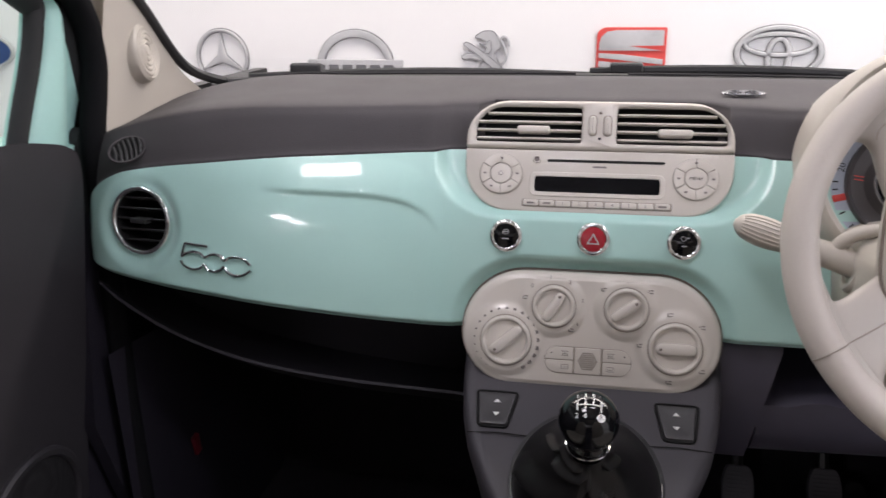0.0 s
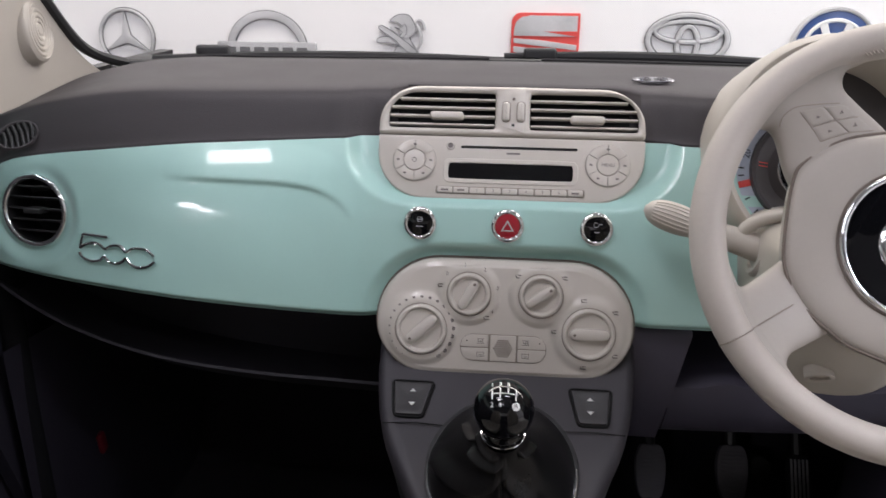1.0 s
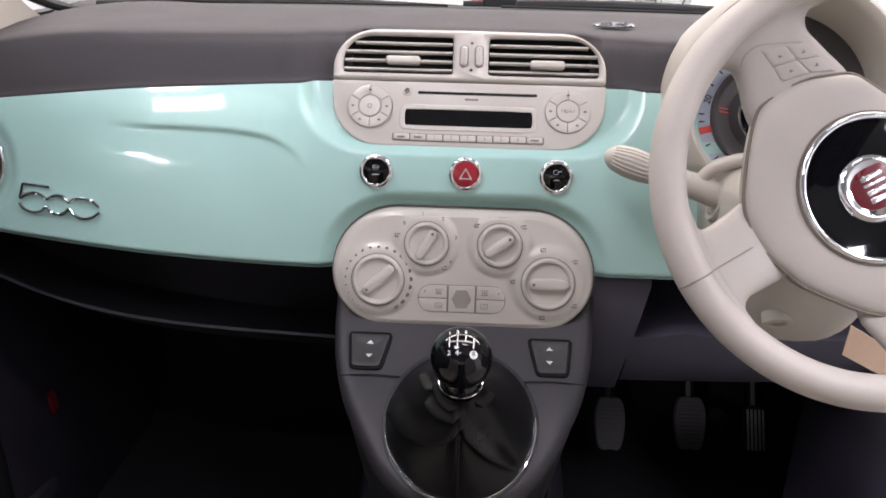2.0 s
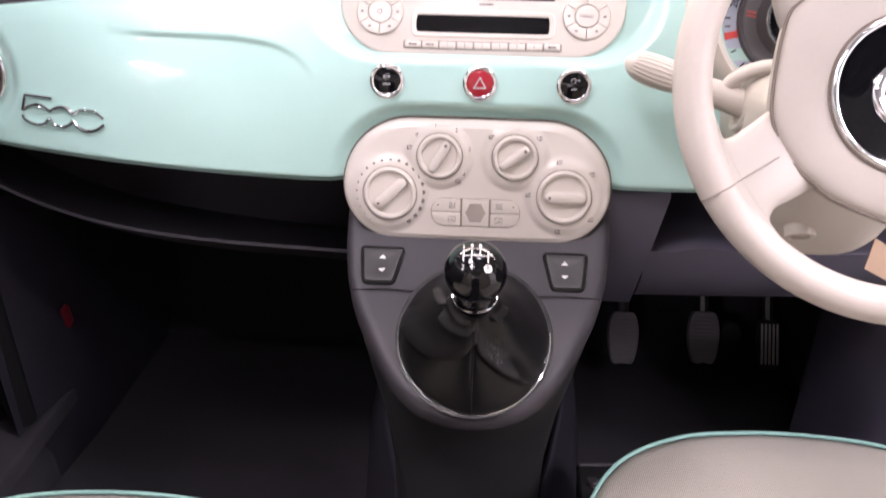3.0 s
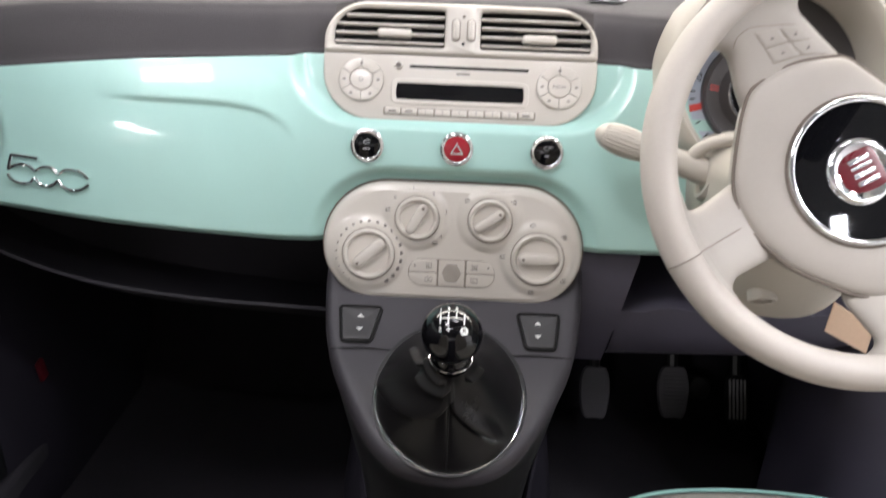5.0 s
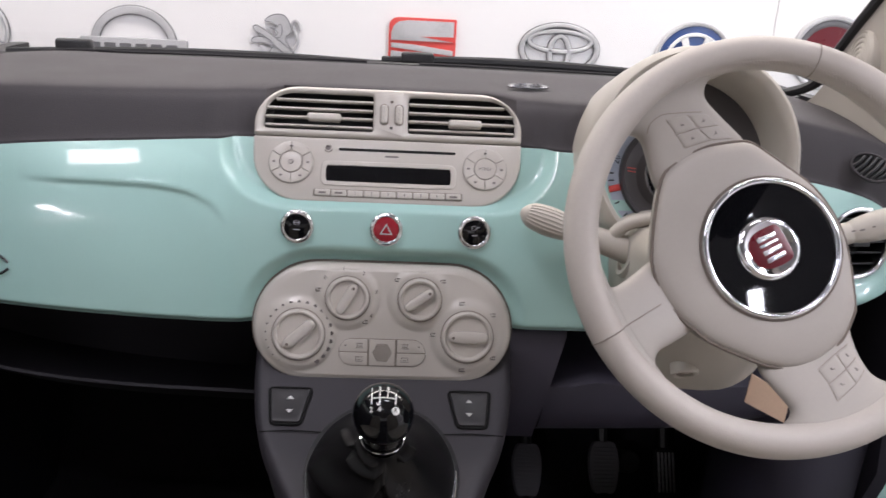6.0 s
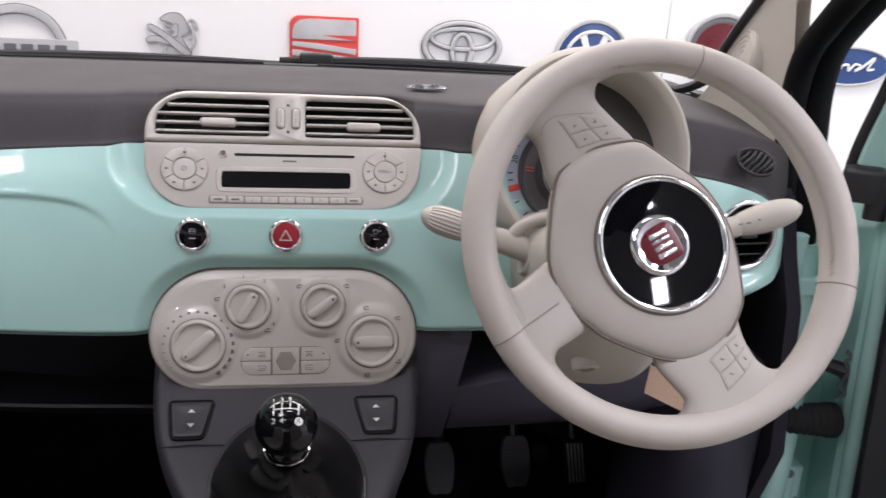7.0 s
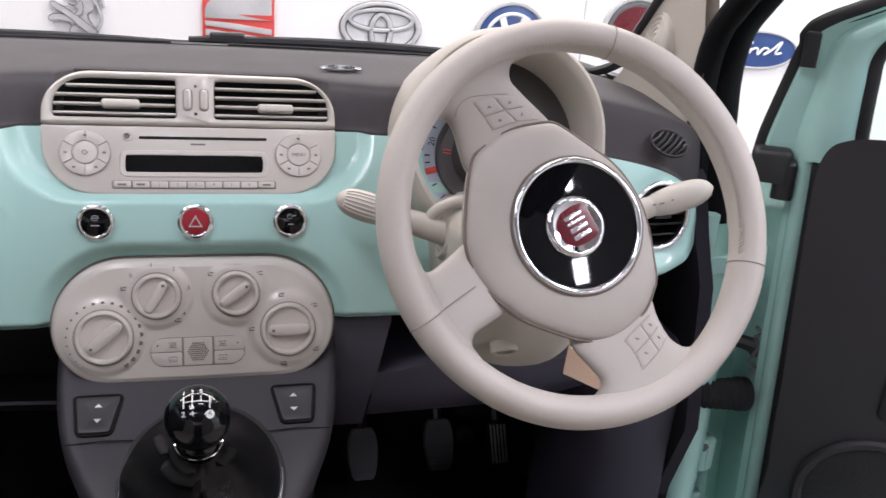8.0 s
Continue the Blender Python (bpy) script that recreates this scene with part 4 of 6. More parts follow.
m, cap = push_button(-0.1010, GLOSS, "glossy black round button with a wheel symbol in chrome")
solid("symbol", *moved(join(ring(0.0038, 0.0030, 0.0030, 0.0023, 24, cy=0.005, z0=0.006, z1=0.0078), prism(rrect(0.006, 0.0007, 0.0003, cy=0.005), 0.006, 0.0076), prism(rrect(0.008, 0.0008, 0.0003, cy=-0.003), 0.006, 0.0078)), m), SILVER, cap)
m, cap = push_button(0.0005, RED, "red round hazard button in a chrome ring")
tri = [(0.0085 * math.cos(radians(90 + 120 * i)), -0.001 + 0.0085 * math.sin(radians(90 + 120 * i))) for i in range(3)]
tri_in = [(x * 0.72, -0.001 + (y + 0.001) * 0.72) for x, y in tri]
solid("symbol", *moved(loft([[(x, y, 0.0055) for x, y in tri], [(x, y, 0.0080) for x, y in tri], [(x, y, 0.0080) for x, y in tri_in], [(x, y, 0.0055) for x, y in tri_in]], around=True, along=True), m), SILVER, cap)
m, cap = push_button(0.1020, GLOSS, "glossy black round button with a lamp symbol in chrome")
solid("symbol", *moved(join(ring(0.0030, 0.0030, 0.0022, 0.0022, 20, cx=-0.001, cy=0.0055, z0=0.006, z1=0.0078), prism(rrect(0.004, 0.0007, 0.0003, cx=0.004, cy=0.0065), 0.006, 0.0076), prism(rrect(0.006, 0.0008, 0.0003, cy=-0.003), 0.006, 0.0078)), m), SILVER, cap)


# ---- climate panel ----
climate = thing("climate_panel", (0, 0.985, 0.785), "cream plastic heater panel with four round knobs", "panel")
KNOBS = ((-0.0962, -0.0115, 0.0302, 222), (-0.0413, 0.0320, 0.0254, 60), (0.0421, 0.0326, 0.0254, 36), (0.0986, -0.0094, 0.0305, 181))


def climate_face(x, y):
    """The panel's height: softly swollen round each knob."""
    z = 0.0125 + 0.002 * (1 - (x / 0.15) ** 2)
    for kx, ky, r, _ in KNOBS:
        d = math.hypot(x - kx, y - ky)
        z = max(z, 0.0135 + 0.0050 * step(max(0.0, d - r - 0.0035), 0.013)) if d < r + 0.017 else z
    return z


edge_ = polar(CLIMATE_OUT, (0.0005, 0.0045), 220)
rows = [[(x, y, -0.03) for x, y in edge_]]
for i in range(6):
    a = math.pi / 2 * i / 5
    rows.append([(x, y, 0.0035 + 0.009 * math.sin(a)) for x, y in inset(edge_, 0.007 * (1 - math.cos(a)))])
last = inset(edge_, 0.007)
for i in range(1, 46):
    k = 1 - i / 46
    rows.append([(0.0005 + (x - 0.0005) * k, 0.0045 + (y - 0.0045) * k, climate_face(0.0005 + (x - 0.0005) * k, 0.0045 + (y - 0.0045) * k)) for x, y in last])
solid("front_panel", *moved(loft(rows, around=True, caps=True), K_FRAME), CREAM_SATIN, climate, "cream satin panel", sharp=60)
solid("panel_joint", *moved(tube([(x, y, -0.004) for x, y in inset(edge_, -0.0012)], 0.0014, 6, True), K_FRAME), SEAM, climate)


def knob(cx, cy, r, turn, dots):
    m = K_FRAME @ Matrix.Translation((cx, cy, 0.0185))
    rim = solid("knob_collar", *moved(lathe([(r + 0.0008, -0.006), (r + 0.0008, 0.0006), (r - 0.0002, 0.0006), (r - 0.0002, -0.003)], 56), m), GROOVE, climate)
    solid("knob", *moved(lathe([(r - 0.0003, -0.003), (r - 0.0005, 0.0024), (r - 0.0014, 0.0042), (r - 0.0030, 0.0050), (r - 0.0046, 0.0046), (r - 0.0060, 0.0026), (r - 0.0072, -0.0030), (r - 0.0084, -0.0120), (r * 0.5, -0.0165), (0.0, -0.0172)], 56), m), CREAM_SATIN, rim)
    mg = m @ Matrix.Rotation(radians(turn), 4, "Z")
    half = r * 0.70
    P = curve2([(-half, -r * 0.17), (0.0, -r * 0.225), (half * 0.8, -r * 0.20), (half * 1.03, 0), (half * 0.8, r * 0.20), (0.0, r * 0.225), (-half, r * 0.17)], 5)
    solid("grip", *moved(prism(P, -0.018, 0.0074, 0.0030, 4, dome=0.0006), mg), CREAM_SATIN, rim)
    solid("pointer", *moved(prism(oval(0.0017, n=14, cx=r * 0.54), 0.0060, 0.0083), mg), SEAM, rim)
    for a, s in dots:
        d = r + 0.0075
        px, py = d * math.cos(radians(a)), d * math.sin(radians(a))
        solid("dot", *moved(prism(oval(s, n=10, cx=px, cy=py), -0.006, climate_face(cx + px, cy + py) - 0.0185 + 0.0004), m), GREY_MARK, climate)


for k, (kx, ky, r, turn) in enumerate(KNOBS):
    knob(kx, ky, r, turn, [(235 - i * 14.5, 0.0007 + 0.00011 * i) for i in range(21)] if k == 0 else [])


def on_panel(cx, cy, d, a):
    x, y = cx + d * math.cos(radians(a)), cy + d * math.sin(radians(a))
    return K_FRAME @ Matrix.Translation((x, y, climate_face(x, y) - 0.0001))


for t, a in (("1", 98), ("2", 58), ("3", 14), ("4", -35), ("0", 138)):
    writing("number", t, 0.0065, on_panel(-0.0417, 0.0316, 0.0345, a) @ Matrix.Translation((0, 0, 0.0008)), GREY_MARK, climate)
for k, a, d in ((2, 40, 0.0345), (2, 140, 0.0345), (3, 100, 0.0395), (3, 42, 0.0395), (3, 178, 0.0395), (3, -38, 0.0395), (3, -97, 0.0395), (1, 165, 0.0345), (1, -52, 0.0345)):
    m = on_panel(KNOBS[k][0], KNOBS[k][1], d, a)
    solid("mark", *moved(join(prism(rrect(0.0065, 0.0011, 0.0004, cy=-0.0018), 0, 0.0012), prism(rrect(0.0042, 0.0011, 0.0004, cx=0.0008, cy=0.0014), 0, 0.0012), prism(rrect(0.0010, 0.0035, 0.0004, cx=-0.0028), 0, 0.0012)), m), GREY_MARK, climate)
pad = solid("button_bed", *moved(prism(rrect(0.1010, 0.0325, 0.016, cy=-0.0312, cx=0.0005), 0.008, 0.0148), K_FRAME), GROOVE, climate)
for sx in (-1, 1):
    for sy in (-1, 1):
        tl, tr, br, bl = [0.0012] * 4
        if sx < 0 and sy > 0:
            tl = 0.0135
        if sx < 0 and sy < 0:
            bl = 0.0135
        if sx > 0 and sy > 0:
            tr = 0.0135
        if sx > 0 and sy < 0:
            br = 0.0135
        cx, cy = 0.0005 + sx * 0.0334, -0.0312 + sy * 0.0079
        key = solid("key", *moved(prism(rrect(0.0325, 0.0149, tl, tr, br, bl, n=6, cx=cx, cy=cy), 0.012, 0.0156, 0.0006), K_FRAME), CREAM_SATIN, pad)
        ix = cx - sx * 0.007
        solid("mark", *moved(join(prism(rrect(0.0085, 0.0006, 0.0002, cx=ix, cy=cy - 0.0026), 0.0150, 0.0158), prism(rrect(0.0085, 0.0006, 0.0002, cx=ix, cy=cy + 0.0026), 0.0150, 0.0158), *[prism(rrect(0.0006, 0.0040, 0.0002, cx=ix + 0.0026 * k, cy=cy), 0.0150, 0.0158) for k in ((-1, 0, 1) if sy > 0 else (-1.5, 1.5))], prism(rrect(0.0045, 0.0007, 0.0002, cx=ix, cy=cy - 0.0006), 0.0150, 0.0158)), K_FRAME), GREY_MARK, key)
        if sy > 0:
            solid("lamp", *moved(prism(oval(0.0009, n=10, cx=cx + sx * 0.009, cy=cy), 0.0150, 0.0160), K_FRAME), BLACK, key)
grille = solid("sensor_grille", *moved(prism(rrect(0.0300, 0.0308, 0.0012, cx=0.0005, cy=-0.0312), 0.012, 0.0156, 0.0006), K_FRAME), CREAM_SATIN, pad)
for i in range(-4, 5):
    for j in range(-4, 5):
        x, y = 0.0026 * i + (0.0013 if j % 2 else 0), 0.00235 * j
        if math.hypot(x, y) < 0.0108:
            solid("hole", *moved(prism(oval(0.0010, n=8, cx=0.0005 + x, cy=-0.0312 + y), 0.0150, 0.0159), K_FRAME), SEAM, grille)


# ---- dashboard badges ----
b = thing("chrome_badge", (-0.45, 0.95, 0.863), "chrome looped script badge on the mint fascia", "badge")


def on_fascia(x, z, off=0.002):
    return Vector((x, fascia_y(x, z) - off, z))


def script(pts, r=0.0022, closed=False):
    return tube([on_fascia(x, z, 0.0028) for x, z in curve2(pts, 6, closed)], r, 8, closed)


solid("bar", *script([(-0.465, 0.877), (-0.481, 0.878), (-0.4945, 0.8788), (-0.4965, 0.8787), (-0.4972, 0.8770), (-0.499, 0.872), (-0.502, 0.862)], 0.0019), CHROME, b)
solid("upper_strand", *script([(-0.502, 0.862), (-0.494, 0.867), (-0.484, 0.869), (-0.476, 0.867), (-0.470, 0.863), (-0.462, 0.867), (-0.454, 0.868), (-0.448, 0.866), (-0.443, 0.861), (-0.436, 0.865), (-0.427, 0.866), (-0.417, 0.864), (-0.409, 0.857)], 0.0019), CHROME, b)
solid("lower_strand", *script([(-0.503, 0.857), (-0.499, 0.851), (-0.487, 0.847), (-0.477, 0.849), (-0.471, 0.854), (-0.466, 0.848), (-0.457, 0.846), (-0.449, 0.849), (-0.444, 0.853), (-0.439, 0.847), (-0.430, 0.843), (-0.418, 0.845), (-0.409, 0.851)], 0.0019), CHROME, b)

b = thing("chrome_badge", (0.173, 1.140, 1.0495), "small chrome oval badge lying on the dashboard", "badge")
m = Matrix.Translation((0.173, 1.140, 1.0495)) @ Matrix.Rotation(radians(8), 4, "X") @ Matrix.Scale(0.80, 4)
solid("base", *moved(lathe([(0.033, 0), (0.033, 0.0015), (0.031, 0.0025), (0.0, 0.003)], 40, 1.0, 0.40), m), CHROME_DULL, b)
for dx in (-0.012, 0.012):
    solid("loop", *moved(ring(0.011, 0.007, 0.0075, 0.004, 28, cx=dx, z0=0.001, z1=0.0042), m), CHROME_DULL, b)


# ---- centre console ----
C_FRAME = face_frame(0.004, 0.928, 0.71, 57)
console = thing("centre_console", (0, 0.85, 0.3), "dark grey plastic console below the heater panel", "console")
tongue = curve2([(-0.153, 0.090), (-0.150, 0.03), (-0.139, -0.034), (-0.111, -0.095), (-0.080, -0.145), (-0.046, -0.1705), (0.0, -0.1790), (0.046, -0.1705), (0.080, -0.145), (0.111, -0.095), (0.139, -0.034), (0.150, 0.03), (0.153, 0.090)], 5, False)
T_ = tongue
rows = []
for off, dz in ((0.018, -0.002), (0.010, 0.0), (0.004, -0.003), (0.0, -0.010)):
    Q = inset(T_ + [(0.10, 0.10), (-0.10, 0.10)], off)[:len(T_)]
    rows.append([C_FRAME @ Vector((x, y, dz)) for x, y in Q])
base = []
for drop, fwd, wide in ((0.016, 0.10, 0.985), (0.024, 0.20, 0.96), (0.07, 0.55, 0.88), (0.13, 0.74, 0.76), (0.22, 0.74, 0.66), (0.40, 0.80, 0.60)):
    r = []
    for p in rows[3]:
        low = max(0.0, min(1.0, (0.86 - p.y) / 0.10))
        r.append(Vector((p.x * wide, p.y + fwd * low * 0.125, max(0.25, p.z - drop))))
    (rows if drop < 0.023 else base).append(r)
V, F = loft(rows)
n = len(T_)
F.append(tuple(range(n)))
solid("console_body", V, F, CONSOLE, console, "dark grey plastic console", sharp=45)
solid("console_base", *loft(base), BLACK, console, "black plastic console base", sharp=45)
# seam across the console under the switches
for s in (-1, 1):
    solid("joint", *moved(tube([(s * 0.136, -0.036, -0.001), (s * 0.10, -0.0345, 0.0006), (s * 0.068, -0.036, 0.0006)], 0.0007, 6), C_FRAME), VOID, console)


def window_switch(s):
    w = thing("window_switch", (s * 0.102, 0.93, 0.71), "dark grey rocker switch with white arrows", "switch", "window switches")
    m = C_FRAME @ Matrix.Translation((s * 0.1017 - 0.0035, -0.003, 0)) @ Matrix.Diagonal((1.14, 1.12, 1.0, 1.0))
    trap = [(-0.0185 + 0.005 * (s > 0), -0.0225), (0.0185 - 0.005 * (s < 0), -0.0225), (0.0235 - (s < 0) * 0.001, 0.0205), (-0.0235 + (s > 0) * 0.001, 0.0205)]
    Q = []
    for i in range(4):
        a, b2, c = Vector(trap[i - 1]), Vector(trap[i]), Vector(trap[(i + 1) % 4])
        for k in range(5):
            t = k / 4
            p = b2 + (a - b2).normalized() * 0.006 * (1 - t) ** 2 + (c - b2).normalized() * 0.006 * t ** 2
            Q.append((p.x, p.y))
    solid("bezel", *moved(collar(Q, inset(Q, 0.0019), (0, 0), -0.004, 0.0014, 0.0006, 48), m), VOID, w)
    rock = solid("rocker", *moved(prism(inset(Q, 0.0026), -0.004, 0.0022, 0.0016, 3, dome=-0.0012), m), ROCKER, w)
    for sy in (-1, 1):
        solid("arrow", *moved(prism([(-0.0034, sy * 0.0075 - sy * 0.0016), (0.0034, sy * 0.0075 - sy * 0.0016), (0.0, sy * 0.0075 + sy * 0.0022)][::sy], 0.0006, 0.0024), m), WHITE_MARK, rock)


window_switch(-1)
window_switch(1)

# ---- gear lever ----
gear = thing("gear_lever", (0.005, 0.854, 0.662), "black gear lever with a glossy ball knob and leather boot", "gear lever")
G = C_FRAME @ Matrix.Translation((0.001, -0.088, 0))
solid("chrome_ring", *moved(tube([(0.0805 * math.cos(a), 0.0865 * math.sin(a), 0.0012) for a in [radians(172 + 194 * i / 60) for i in range(61)]], 0.0010, 8), G), CHROME, gear, "thin chrome ring")
solid("bed", *moved(prism(oval(0.084, 0.090, 56), -0.006, 0.0012, 0.001), G), BLACK, gear)
KN = Vector((0.005, 0.776, 0.784))
top = Vector((0.005, 0.7845, 0.7565))
CREASES = ((3.05, 0.10, 4.66, 0.66, 0.0110, 0.14, 0.030), (3.45, 0.72, 4.60, 0.82, 0.0085, 0.045, 0.022), (3.20, 0.95, 4.40, 0.90, 0.0060, 0.030, 0.030), (2.55, 0.40, 3.25, 0.78, 0.0070, 0.070, 0.026), (4.80, 0.62, 5.55, 0.12, 0.0060, 0.16, 0.060), (5.50, 0.86, 6.20, 0.76, 0.0060, 0.050, 0.030))
rows = []
for i in range(121):
    t = i / 120
    row = []
    for j in range(240):
        a = 2 * math.pi * j / 240
        base = G @ Vector((0.0795 * math.cos(a), 0.0855 * math.sin(a), 0.001))
        c = G @ Vector((0, 0, 0))
        up = top - c
        shrink = (1 - t) ** 1.25 * 0.74 + 0.26 - 0.05 * math.sin(math.pi * t)
        env = math.sin(math.pi * t)
        fold = 0.0018 * math.sin(3 * a + 2.2 * t + 0.6) * env + 0.0008 * math.sin(5 * a - 4 * t) * env ** 2
        # creases: where each begins and ends (turn, height), its rise and its width above and below
        for a0, t0, a1, t1, high, above, below in CREASES:
            k = (a - a0) / (a1 - a0)
            if -0.15 < k < 1.15:
                d = t - (t0 + (t1 - t0) * k)
                ends_ = min(1.0, max(0.0, (k + 0.15) / 0.22)) * min(1.0, max(0.0, (1.15 - k) / 0.22))
                fold += high * ends_ * math.exp(-(d / (above if d > 0 else below)) ** 2)
        crease = -0.0010 * math.exp(-((a - 4.72) / 0.045) ** 2) * math.sin(math.pi * min(1, t * 1.3))
        rise = t ** 0.8 * 0.96
        p = c + (base - c) * (shrink + (fold + crease) / 0.08) + up * rise
        row.append(p)
    rows.append(row)
seam_pts = [r[180] + (G.to_3x3() @ Vector((0, -0.15, 1))).normalized() * 0.0004 for r in rows[:76]]
solid("boot_seam", *tube(seam_pts, 0.0009, 6), BOOT, gear)
solid("boot", *loft(rows, around=True), BOOT, gear, "creased black leather boot", sharp=70)
axis = Vector((0, -0.28, 1.0)).normalized().to_track_quat("Z", "Y").to_matrix().to_4x4()
KM = Matrix.Translation(KN) @ axis
prof = [(0.0, -0.052), (0.017, -0.052), (0.018, -0.036), (0.0195, -0.030)] + [(0.0293 * math.cos(radians(a)), 0.0293 * math.sin(radians(a))) for a in range(-50, 91, 7)]
prof[-1] = (0.0, 0.0293)
solid("knob", *moved(lathe(prof, 48), KM), GLOSS, gear, "glossy black ball knob")
solid("collar", *moved(tube([(0.0208 * math.cos(a), 0.0208 * math.sin(a), -0.0318) for a in [2 * math.pi * i / 48 for i in range(48)]], 0.0009, 8, True), KM), CHROME, gear, "chrome ring under the knob")


face = Vector((0, -0.60, 1.0)).normalized().to_track_quat("Z", "Y").to_matrix().to_4x4()
MARKS = Matrix.Translation(KN) @ face


def on_knob(x, y):
    return MARKS @ Vector((x, y, math.sqrt(0.0293 ** 2 - x * x - y * y) + 0.0002))


for x, y0, y1 in ((-0.0110, -0.0055, 0.0055), (-0.0037, -0.0055, 0.0062), (0.0037, 0.0, 0.0062), (0.0110, -0.0060, 0.0055)):
    solid("gate_mark", *tube([on_knob(x, y0 + (y1 - y0) * k / 6) for k in range(7)], 0.0006, 6), WHITE_MARK, gear)
solid("gate_mark", *tube([on_knob(-0.0110 + 0.0022 * k, 0.0) for k in range(11)], 0.0006, 6), WHITE_MARK, gear)
solid("reverse_disc", *moved(lathe([(0.0038, 0), (0.0038, 0.0010), (0.0, 0.0012)], 20), Matrix.Translation(on_knob(0.0110, -0.0105) - Vector((0, 0, 0.0008))) @ face @ Matrix.Rotation(radians(20), 4, "X") @ Matrix.Rotation(radians(20), 4, "Y")), WHITE_MARK, gear)
for t, x, y, mt in (("1", -0.0110, 0.0098, WHITE_MARK), ("3", -0.0037, 0.0104, WHITE_MARK), ("5", 0.0037, 0.0104, WHITE_MARK), ("2", -0.0110, -0.0105, WHITE_MARK), ("4", -0.0037, -0.0110, WHITE_MARK), ("R", 0.0110, -0.0105, GREY_MARK)):
    p = on_knob(x, y)
    nrm = (p - KN).normalized()
    q = Matrix.Translation(p + nrm * (0.0012 if t == "R" else 0.0002)) @ face @ Matrix.Rotation(-y / 0.030, 4, "X") @ Matrix.Rotation(x / 0.030, 4, "Y")
    writing("number", t, 0.0068 if t != "R" else 0.0055, q, mt, gear)

# ---- tunnel, cup holder and handbrake ----
tunnel = thing("floor_tunnel", (0.01, 0.5, 0.22), "black plastic floor tunnel with a cup holder", "console")
rows = []
for y, hw, h in ((1.25, 0.15, 0.44), (1.05, 0.130, 0.43), (0.97, 0.112, 0.40), (0.93, 0.100, 0.385), (0.86, 0.094, 0.38), (0.77, 0.088, 0.38), (0.4, 0.088, 0.38), (-0.2, 0.09, 0.385)):
    rows.append([(0.006 - hw - 0.03, y, 0.21), (0.006 - hw, y, h - 0.02), (0.006 - hw + 0.005, y, h - 0.002), (0.006 - hw + 0.009, y, h), (0.006 - hw + 0.013, y, h - 0.003), (0.006 - hw + 0.015, y, h - 0.04), (0.006, y, h - 0.045), (0.006 + hw - 0.015, y, h - 0.04), (0.006 + hw - 0.013, y, h - 0.003), (0.006 + hw - 0.009, y, h), (0.006 + hw - 0.005, y, h - 0.002), (0.006 + hw, y, h - 0.02), (0.006 + hw + 0.03, y, 0.21)])
solid("tunnel_cover", *loft(rows), LOWER, tunnel, sharp=45)
solid("cup_holder", *moved(ring(0.062, 0.055, 0.054, 0.047, 40, z0=-0.02, z1=0.010), Matrix.Translation((-0.004, 0.778, 0.335)) @ Matrix.Diagonal((1.08, 1.04, 1.0, 1.0))), CONSOLE, tunnel)
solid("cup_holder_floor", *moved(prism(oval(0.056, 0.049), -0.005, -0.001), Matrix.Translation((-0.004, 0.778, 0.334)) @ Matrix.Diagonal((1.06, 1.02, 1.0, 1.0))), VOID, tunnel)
hb = thing("handbrake", (0.075, 0.6, 0.36), "grey handbrake lever on the tunnel", "handbrake")
solid("lever", *block(0.0235, 0.24, 0.030, 0.004, Matrix.Translation((0.0795, 0.702, 0.390)) @ Matrix.Rotation(radians(4), 4, "X")), PEDAL, hb)
solid("button", *moved(lathe([(0.007, 0), (0.007, 0.003), (0.005, 0.005), (0, 0.005)], 20), Matrix.Translation((0.0795, 0.8215, 0.398)) @ Matrix.Rotation(radians(-90), 4, "X")), CONSOLE, hb)


# ---- seats ----
def seat(cx, yf):
    s = thing("bucket_seat", (cx, yf - 0.3, 0.22), "cream woven front seat with mint piping", "seat", "front seats")
    z0 = 0.505
    rows = []
    half = [(-0.250, -0.52), (-0.258, -0.40), (-0.258, -0.25), (-0.238, -0.14), (-0.195, -0.062), (-0.125, -0.016), (-0.045, 0.0), (0.045, 0.0), (0.125, -0.016), (0.195, -0.062), (0.238, -0.14), (0.258, -0.25), (0.258, -0.40), (0.250, -0.52)]
    out = curve2(half, 6, False)
    for k, z in ((0.99, z0 - 0.16), (1.035, z0 - 0.10), (1.02, z0 - 0.03), (1.0, z0), (0.95, z0 + 0.006), (0.80, z0 + 0.012), (0.55, z0 + 0.008), (0.25, z0 + 0.002), (0.02, z0)):
        rows.append([(cx + x * k, yf - 0.28 + (y + 0.28) * k, z) for x, y in out])
    solid("cushion", *loft(rows, around=True), FABRIC, s, "cream woven cushion", sharp=70)
    solid("piping", *tube([(cx + x * 1.004, yf - 0.28 + (y + 0.28) * 1.004, z0 + 0.003) for x, y in out], 0.0023, 8), PIPING, s, "mint green piping")
    rows = []
    for i in range(9):
        t = i / 8
        hw = lerp(t, [(0, 0.245), (0.5, 0.25), (0.85, 0.20), (1, 0.14)])
        yc, z = yf - 0.56 - 0.16 * t, 0.50 + 0.56 * t
        rows.append([(cx + hw * math.cos(a), yc + 0.06 * math.sin(a), z) for a in [2 * math.pi * j / 24 for j in range(24)]])
    solid("backrest", *loft(rows, around=True, caps=True), FABRIC, s, sharp=70)
    solid("base", *block(0.42, 0.44, 0.14, 0.02, Matrix.Translation((cx, yf - 0.30, 0.295))), BLACK, s)
    for dx in (-0.19, 0.19):
        solid("rail", *block(0.04, 0.56, 0.03, 0.006, Matrix.Translation((cx + dx, yf - 0.24, 0.236))), RUBBER, s)
    return s


